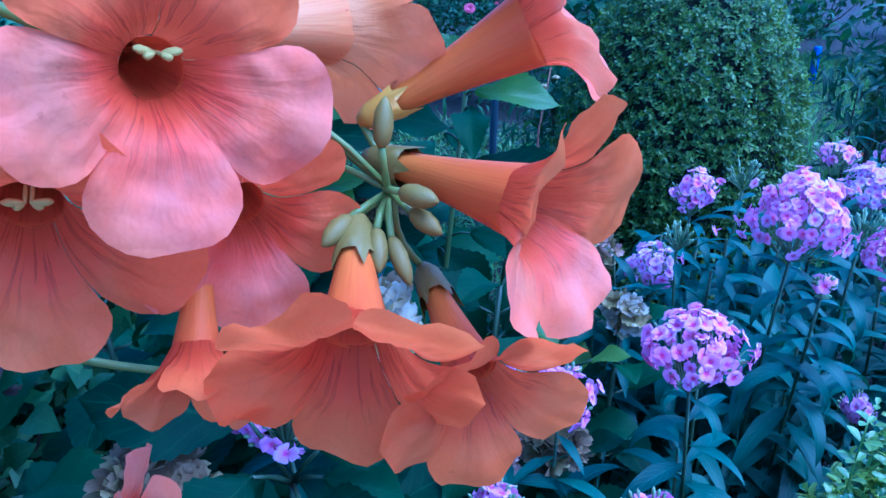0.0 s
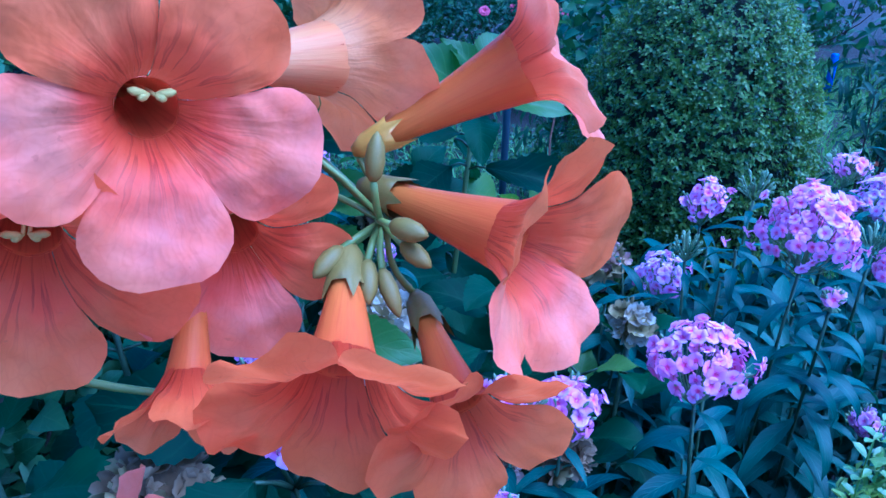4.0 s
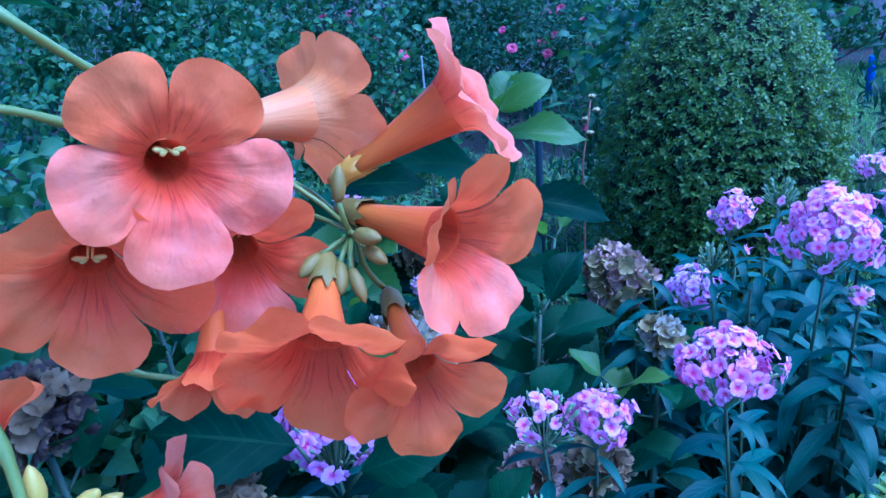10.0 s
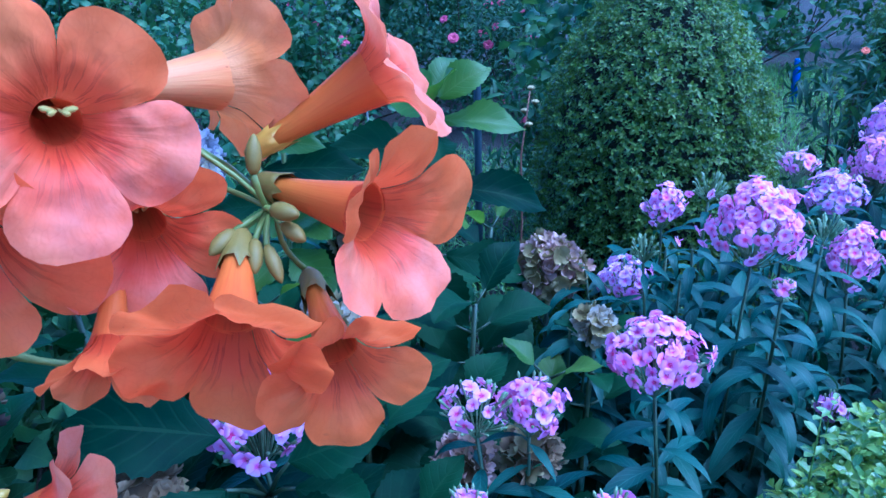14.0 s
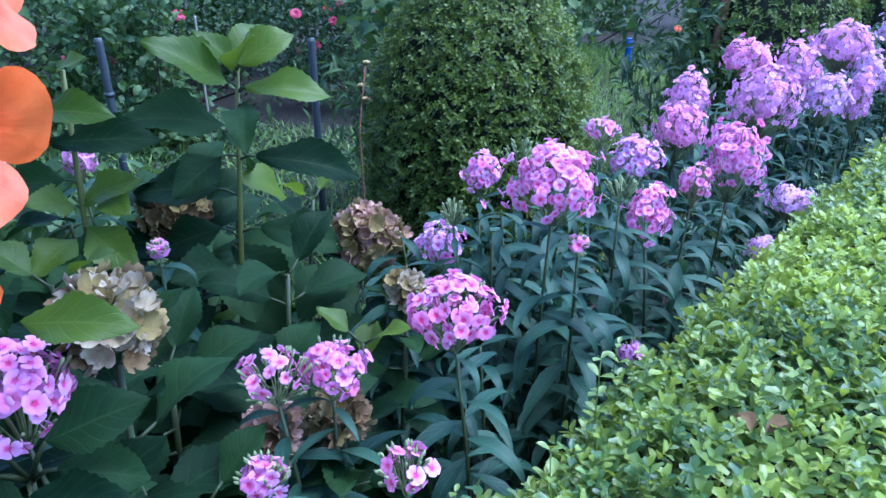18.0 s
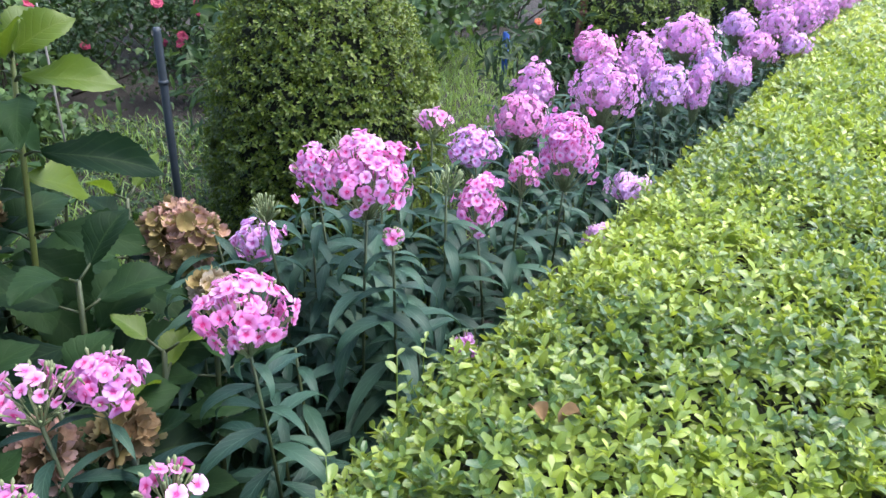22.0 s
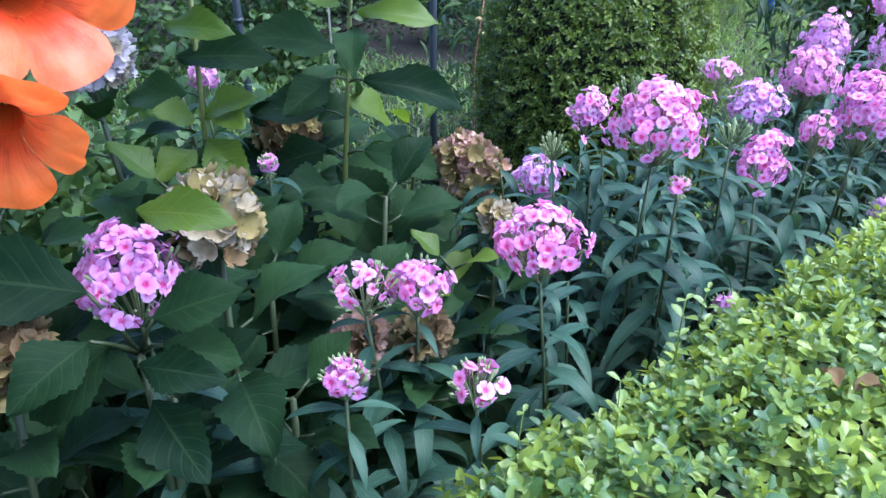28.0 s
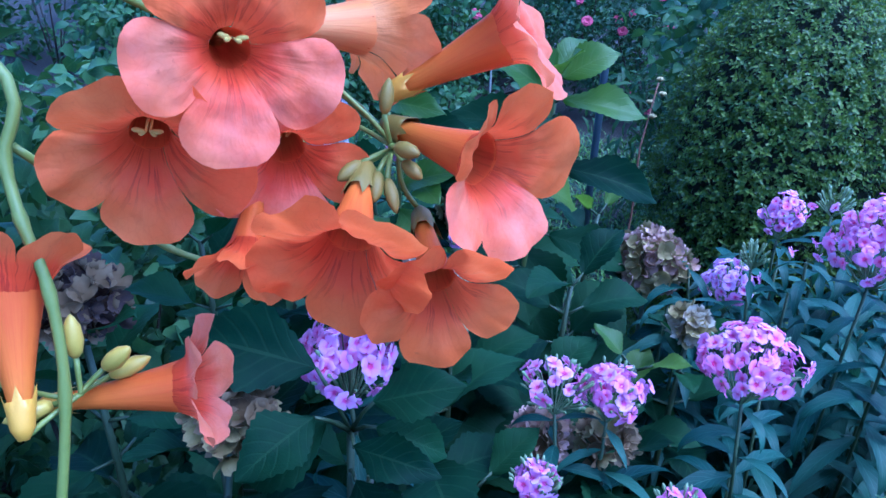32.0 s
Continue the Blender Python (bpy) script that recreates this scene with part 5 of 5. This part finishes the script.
# leafy vine shoots arching overhead, unseen, added to shade the plants below
SHADE_CROWN = np.random.RandomState(77)
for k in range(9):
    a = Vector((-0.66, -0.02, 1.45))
    b = Vector((SHADE_CROWN.uniform(-1.7, -0.6), SHADE_CROWN.uniform(-0.3, 1.0), SHADE_CROWN.uniform(2.05, 2.5)))
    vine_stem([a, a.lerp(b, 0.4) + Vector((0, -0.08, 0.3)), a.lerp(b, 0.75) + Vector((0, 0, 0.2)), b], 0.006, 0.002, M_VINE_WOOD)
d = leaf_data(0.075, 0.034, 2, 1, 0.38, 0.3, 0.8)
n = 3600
p = np.stack([SHADE_CROWN.uniform(-1.85, -0.52, n), SHADE_CROWN.uniform(-0.4, 1.15, n), SHADE_CROWN.normal(2.25, 0.14, n).clip(1.95, 2.7)], 1) - np.array(VINE_FOOT)
z = np.stack([SHADE_CROWN.normal(0, 0.5, n), SHADE_CROWN.normal(0, 0.5, n), np.ones(n)], 1)
tagged(part("leaves", scatter("leaves", d, p, frames(z, SHADE_CROWN.uniform(0, 6.283, n)), SHADE_CROWN.uniform(0.8, 1.4, n), M_BUSH), vine), kind="stuff")

# thinner unseen patch, added to shade the bed behind the flowers
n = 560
p = np.stack([SHADE_CROWN.uniform(-0.62, -0.15, n), SHADE_CROWN.uniform(0.15, 1.0, n), SHADE_CROWN.normal(2.25, 0.12, n).clip(1.98, 2.7)], 1) - np.array(VINE_FOOT)
z = np.stack([SHADE_CROWN.normal(0, 0.5, n), SHADE_CROWN.normal(0, 0.5, n), np.ones(n)], 1)
tagged(part("leaves", scatter("leaves", d, p, frames(z, SHADE_CROWN.uniform(0, 6.283, n)), SHADE_CROWN.uniform(0.8, 1.4, n), M_BUSH), vine), kind="stuff")

# lower unseen layer, added to darken the plants on the far left
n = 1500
p = np.stack([SHADE_CROWN.uniform(-1.9, -0.80, n), SHADE_CROWN.uniform(-0.35, 0.70, n), SHADE_CROWN.uniform(1.72, 2.0, n)], 1) - np.array(VINE_FOOT)
z = np.stack([SHADE_CROWN.normal(0, 0.5, n), SHADE_CROWN.normal(0, 0.5, n), np.ones(n)], 1)
tagged(part("leaves", scatter("leaves", d, p, frames(z, SHADE_CROWN.uniform(0, 6.283, n)), SHADE_CROWN.uniform(0.8, 1.4, n), M_BUSH), vine), kind="stuff")
# bare shoots under the thinner added shading patch
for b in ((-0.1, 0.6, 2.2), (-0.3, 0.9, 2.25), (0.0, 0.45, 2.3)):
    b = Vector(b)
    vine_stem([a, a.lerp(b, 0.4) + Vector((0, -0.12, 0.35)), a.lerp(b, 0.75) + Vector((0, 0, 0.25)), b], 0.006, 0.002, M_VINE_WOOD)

# ---- unseen wall beside the vine, added to block sky light ----
wv = [Vector(p) for p in ((-3.5, 1.1, -0.05), (-1.0, -1.4, -0.05), (-1.13, -1.53, -0.05), (-3.63, 0.97, -0.05))]
wall = new("light_block_west", mesh("light_block_west", wv + [p + Vector((0, 0, 2.75)) for p in wv], [(3, 2, 1, 0), (4, 5, 6, 7), (0, 1, 5, 4), (1, 2, 6, 5), (2, 3, 7, 6), (3, 0, 4, 7)], M_WALL))
tagged(wall, "unseen plain grey-brown wall added to block light from the left", "wall", kind="structure")

# ---- fence posts and stakes ----
def post(name, x, y, top, radius, mat, label, lean=(0, 0)):
    ob = thing(name, x, y, 0, label, "post", "garden posts")
    v, f, u = tube_data([(lean[0] * t, lean[1] * t, top * t) for t in (0, 0.5, 0.985, 1.0)], [radius, radius, radius, radius * 0.82], 14)
    part("shaft", mesh("shaft", v, f, mat, u), ob)
    k = 0.80
    v, f, u = tube_data([(lean[0] * k, lean[1] * k, top * (k - 0.008)), (lean[0] * k, lean[1] * k, top * k), (lean[0] * k, lean[1] * k, top * (k + 0.008))], [radius * 1.12, radius * 1.3, radius * 1.12], 14)
    part("collar", mesh("collar", v, f, mat, u), ob)
    return ob


post("fence_post", -1.17, 2.85, 1.05, 0.016, M_POST, "slim grey-blue painted metal fence post", (0.01, 0))
post("fence_post", -1.90, 2.55, 1.08, 0.016, M_POST, "slim grey-blue painted metal fence post", (-0.005, 0))
post("fence_post", 0.46, 7.2, 0.42, 0.032, M_POST_BLUE, "bright blue painted post in the lawn")
post("wooden_stake", 0.56, 4.05, 1.25, 0.022, M_WOOD, "leaning red-brown wooden stake", (0.12, 0.02))


# ---- shrubs of the background ----
BUSH_LEAF = leaf_data(0.055, 0.028, 2, 1, 0.45, 0.3, 0.7)
BROAD_LEAF = leaf_data(0.085, 0.055, 3, 1, 0.4, 0.25, 0.9)
NARROW_LEAF = leaf_data(0.11, 0.020, 3, 1, 0.35, 0.3, 1.0)


def shrub(x, y, wide, deep, high, n, base, size, mat, label, seed, blooms=0, bloom_mat=None, bloom_size=0.05):
    """A loose shrub: branching stems and leaves gathered in clumps of uneven outline."""
    ob = thing("shrub", x, y, 0, label, "shrub", "shrubs behind the bed")
    r = np.random.RandomState(seed)
    clumps = max(12, n // 110)
    cen = np.stack([r.normal(0, wide * 0.38, clumps), r.normal(0, deep * 0.38, clumps), high * r.uniform(0.03, 1.0, clumps)], 1)
    cen[:, 2] *= np.clip(1.1 - 0.35 * np.hypot(cen[:, 0] / wide, cen[:, 1] / deep), 0.4, 1.0)
    twigs = []
    for c in [c for c in cen if c[2] > 0.35 * high][:9]:
        twigs.append(tube_data(bowed((c[0] * 0.15, c[1] * 0.15, 0), c, (c[0] * 0.15, c[1] * 0.15, 0.0), 4), [0.010, 0.008, 0.006, 0.004, 0.002], 5))
    v, f, u = joined(twigs)
    part("branching", mesh("branching", v, f, M_BARK, u), ob)
    pick = r.randint(0, clumps, n)
    p = cen[pick] + r.normal(0, 1, (n, 3)) * np.array([0.13, 0.13, 0.10]) * (0.6 + 0.5 * size)
    p[:, 2] = np.clip(p[:, 2], 0.02, None)
    z = np.stack([r.normal(0, 0.7, n), r.normal(-0.35, 0.7, n), np.abs(r.normal(0.8, 0.5, n))], 1)
    me = scatter("leaves", base, p, frames(z, r.uniform(0, 6.283, n)), r.uniform(0.6, 1.3, n) * size, mat)
    tagged(part("leaves", me, ob), kind="stuff")
    if blooms:
        rose = joined([([(a * s, b * s, c * s + 0.012 * k) for a, b, c in floret_data(1.0, 5, 0.9, 0.6, 0)[0]], floret_data(1.0, 5, 0.9, 0.6, 0)[1], floret_data(1.0, 5, 0.9, 0.6, 0)[2]) for k, s in enumerate((bloom_size * 0.5, bloom_size * 0.34))])
        for k in range(blooms):
            c = cen[r.randint(0, clumps)] + r.normal(0, 1, 3) * (0.10, 0.06, 0.08) + (0, -0.16, 0.08)
            me = mesh("bloom", rose[0], rose[1], bloom_mat, rose[2])
            part("bloom", me, ob, Matrix.Translation((x, y, 0)) @ basis(c, (r.normal(0, 0.5), -0.8, 0.7), (1, 0, 0), r.uniform(0.7, 1.2)))
    return ob


SHRUBS = random.Random(8)
shrub(-3.4, 5.9, 2.0, 0.7, 1.6, 5600, BUSH_LEAF, 1.0, M_BUSH_BLUE, "rose bush with crimson blooms behind the posts", 31, 22, M_ROSE, 0.085)
shrub(-1.7, 6.0, 1.9, 0.7, 1.7, 5600, BUSH_LEAF, 1.0, M_BUSH_BLUE, "rose bush with crimson blooms behind the posts", 32, 20, M_ROSE, 0.085)
shrub(-5.2, 5.6, 2.0, 0.9, 1.8, 3400, BROAD_LEAF, 0.9, M_BUSH, "dark green shrub behind the posts", 33)
shrub(-0.55, 3.35, 0.42, 0.35, 1.5, 2600, BROAD_LEAF, 0.8, M_BUSH, "tall leafy climber beside the clipped dome", 34)
shrub(-0.95, 3.6, 0.30, 0.30, 1.35, 1500, NARROW_LEAF, 0.9, M_BUSH, "leafy upright shrub behind the posts", 35)
shrub(0.0, 9.2, 1.9, 0.7, 1.9, 3600, BROAD_LEAF, 1.0, M_BUSH, "dark green shrub across the lawn", 36)
shrub(0.35, 3.75, 0.28, 0.25, 1.05, 900, NARROW_LEAF, 1.0, M_BUSH_BLUE, "leafy perennial clump with brick-red blooms", 37, 4, M_RED_FLOWER, 0.03)
shrub(2.0, 9.0, 1.6, 0.8, 1.7, 2800, BROAD_LEAF, 1.1, M_BUSH, "dark green shrub across the lawn", 38)
shrub(3.2, 8.2, 1.8, 0.9, 1.7, 2600, BROAD_LEAF, 1.2, M_BUSH, "dark green shrub at the end of the bed", 39, 8, M_RED_FLOWER, 0.09)
shrub(5.4, 9.8, 2.0, 1.0, 1.9, 2400, BROAD_LEAF, 1.4, M_BUSH, "dark green shrub at the end of the hedge", 40)
shrub(-2.2, 8.6, 2.4, 0.8, 2.0, 3000, BROAD_LEAF, 1.2, M_BUSH, "tall dark shrub at the back of the garden", 41)
shrub(-5.4, 8.0, 2.4, 0.9, 2.1, 2600, BROAD_LEAF, 1.3, M_BUSH, "tall dark shrub at the back of the garden", 42)
shrub(0.8, 11.0, 2.6, 0.9, 2.1, 2600, BROAD_LEAF, 1.4, M_BUSH, "tall dark shrub at the back of the garden", 43)
shrub(-7.5, 4.5, 2.0, 1.5, 2.2, 2200, BROAD_LEAF, 1.4, M_BUSH, "tall dark shrub at the side of the garden", 44)

shrub(-3.0, 4.7, 1.0, 0.5, 1.1, 2600, BROAD_LEAF, 0.9, M_BUSH, "dark green shrub behind the posts", 45)
shrub(-4.3, 4.1, 1.3, 0.6, 1.3, 3000, BROAD_LEAF, 0.9, M_BUSH, "dark green shrub behind the posts", 46)

for i, (sx, sy, wide, high) in enumerate(((-6.6, 5.4, 1.9, 2.3), (-8.8, 6.6, 2.2, 2.6), (-4.2, 7.4, 2.0, 2.2), (-7.0, 8.8, 2.6, 2.6), (-2.7, 7.2, 1.6, 1.9), (-10.5, 8.5, 2.6, 2.8), (-0.9, 7.6, 1.2, 1.8))):
    shrub(sx, sy, wide, 0.9, high, 3000, BROAD_LEAF, 1.25, M_BUSH, "tall dark shrub at the back of the garden", 60 + i)

# ---- low growth that hides the soil ----
def ground_cover(label, x0, x1, y0, y1, n, base, size, high, mat, seed):
    r = np.random.RandomState(seed)
    p = np.stack([r.uniform(x0, x1, n), r.uniform(y0, y1, n), np.abs(r.normal(0, high, n)) + 0.01], 1)
    z = np.stack([r.normal(0, 0.6, n), r.normal(0, 0.6, n), np.ones(n)], 1)
    ob = new("ground_cover", scatter("ground_cover", base, p, frames(z, r.uniform(0, 6.283, n)), r.uniform(0.6, 1.3, n) * size, mat))
    return tagged(ob, label, "ground cover", kind="stuff")


ground_cover("dark low leaves covering the soil under the shrubs", -3.4, 0.1, -0.6, 2.3, 9000, BROAD_LEAF, 0.9, 0.10, M_HYD_LEAF, 51)
ground_cover("low weeds and leaf litter behind the posts", -4.5, -0.3, 2.3, 5.0, 12000, BUSH_LEAF, 0.8, 0.05, M_BUSH_BLUE, 52)
shrub(-1.75, 0.75, 0.7, 0.6, 0.85, 1500, BROAD_LEAF, 1.1, M_BUSH, "low dark leafy shrub beside the hydrangeas", 53)
shrub(-2.5, 1.5, 0.9, 0.7, 0.95, 1800, BROAD_LEAF, 1.1, M_BUSH, "low dark leafy shrub beside the hydrangeas", 54)
shrub(-1.7, 1.75, 0.6, 0.5, 0.7, 1200, BROAD_LEAF, 1.0, M_BUSH, "low dark leafy shrub beside the hydrangeas", 55)

# ---- dry stalk and thin cane behind the bed ----
def dry_stalk(points, heads, label):
    pts = [Vector(p) for p in points]
    ob = thing("dry_flower_stalk", pts[0].x, pts[0].y, 0.0, label, "stalk")
    foot = Vector((pts[0].x, pts[0].y, 0.0))
    v, f, u = tube_data([p - foot for p in pts], [0.005, 0.0045, 0.004, 0.0025], 6)
    part("stem", mesh("stem", v, f, M_WOOD, u), ob)
    for k in range(heads):
        at = pts[-1] + Vector((0.03 * math.sin(2.1 * k), 0.02 * math.cos(3 * k), -0.045 * k))
        chunks = [tube_data([at, at + Vector((0.012 * math.cos(a), 0.012 * math.sin(a), 0.014))], [0.003, 0.008], 5) for a in (0.2, 1.5, 2.7, 4.0, 5.2)]
        v, f, u = joined(chunks)
        part("seed_head", mesh("seed_head", [q - foot for q in v], f, M_DRY_YELLOW, u), ob)


dry_stalk([(-0.93, 2.62, 0.0), (-0.92, 2.66, 0.45), (-0.93, 2.68, 0.72), (-0.905, 2.72, 0.97)], 4, "dry brown flower stalk with yellow seed heads")
post("garden_cane", -2.24, 3.98, 0.98, 0.006, M_CANE, "thin pale cane stuck in the soil")

# ---- long shoots and dry leaves on the hedge ----
SHOOT_LEAF = mesh("leaf", *leaf_data(0.024, 0.013, 5, 2, 0.5, 0.3, 0.4, 0, 0, 1.4, 3)[:2], M_HEDGE, leaf_data(0.024, 0.013, 5, 2, 0.5, 0.3, 0.4, 0, 0, 1.4, 3)[2])
TWIG = random.Random(61)


def long_shoot(x, y, z, high, pairs, lean=(0.0, 0.0), size=1.0):
    """A shoot that the shears missed: a thin stem with opposite leaves."""
    root, tip = Vector((x, y, z)), Vector((x + lean[0], y + lean[1], z + high))
    foot = PLACES[hedge].to_translation()
    pts = bowed(root, tip, (TWIG.uniform(-0.01, 0.01), TWIG.uniform(-0.01, 0.01), 0), 4)
    stem = part("shoot", tube_mesh("shoot", [p - foot for p in pts], 0.0014, 0.0008, M_HEDGE, 5), hedge)
    turn = TWIG.uniform(0, 3)
    for k in range(pairs):
        at = root.lerp(tip, (k + 1) / pairs)
        for side in (0, math.pi):
            a = turn + side
            rise = TWIG.uniform(0.3, 0.9)
            part("leaf", SHOOT_LEAF, stem, basis(at, (-math.cos(a) * rise, -math.sin(a) * rise, 1), (math.cos(a), math.sin(a), rise), size * TWIG.uniform(0.7, 1.2) * (1.0 if k < pairs - 1 else 0.7)))
        turn += math.pi / 2


long_shoot(-0.07, 0.78, 0.86, 0.115, 4)
long_shoot(-0.245, 0.565, 0.55, 0.36, 8, (0.01, 0.01))
long_shoot(-0.13, 0.52, 0.62, 0.24, 6, (-0.01, 0.02))
long_shoot(0.72, 1.62, 0.84, 0.36, 5, (0.05, 0.05))
for i in range(24):
    s = -0.1 + 2.6 * i / 24 + TWIG.uniform(-0.05, 0.05)
    w = hedge_edge(s) + (TWIG.uniform(-0.01, 0.10) if i % 3 else TWIG.uniform(0.1, 0.9))
    p = HEDGE @ Vector((w, s, 0))
    long_shoot(p.x, p.y, hedge_top(s, w) - 0.05, TWIG.uniform(0.07, 0.14), 4, (TWIG.uniform(-0.02, 0.02), TWIG.uniform(-0.02, 0.02)))
for x, y, turn in ((0.116, 0.722, 0.4), (0.165, 0.735, 1.9)):
    d = leaf_data(0.035, 0.024, 7, 2, 0.45, 0.9, 1.6, 0.08, 0, 1.0, 5)
    ob = new("dry_leaf", mesh("dry_leaf", d[0], d[1], M_DRY_BROWN, d[2]))
    ob.matrix_basis = Matrix.Translation((x, y, 0.925)) @ Matrix.Rotation(turn, 4, "Z") @ Matrix.Rotation(0.5, 4, "X")
    tagged(ob, "curled dry brown leaf lying on the hedge", "leaf", "dry leaves on the hedge")
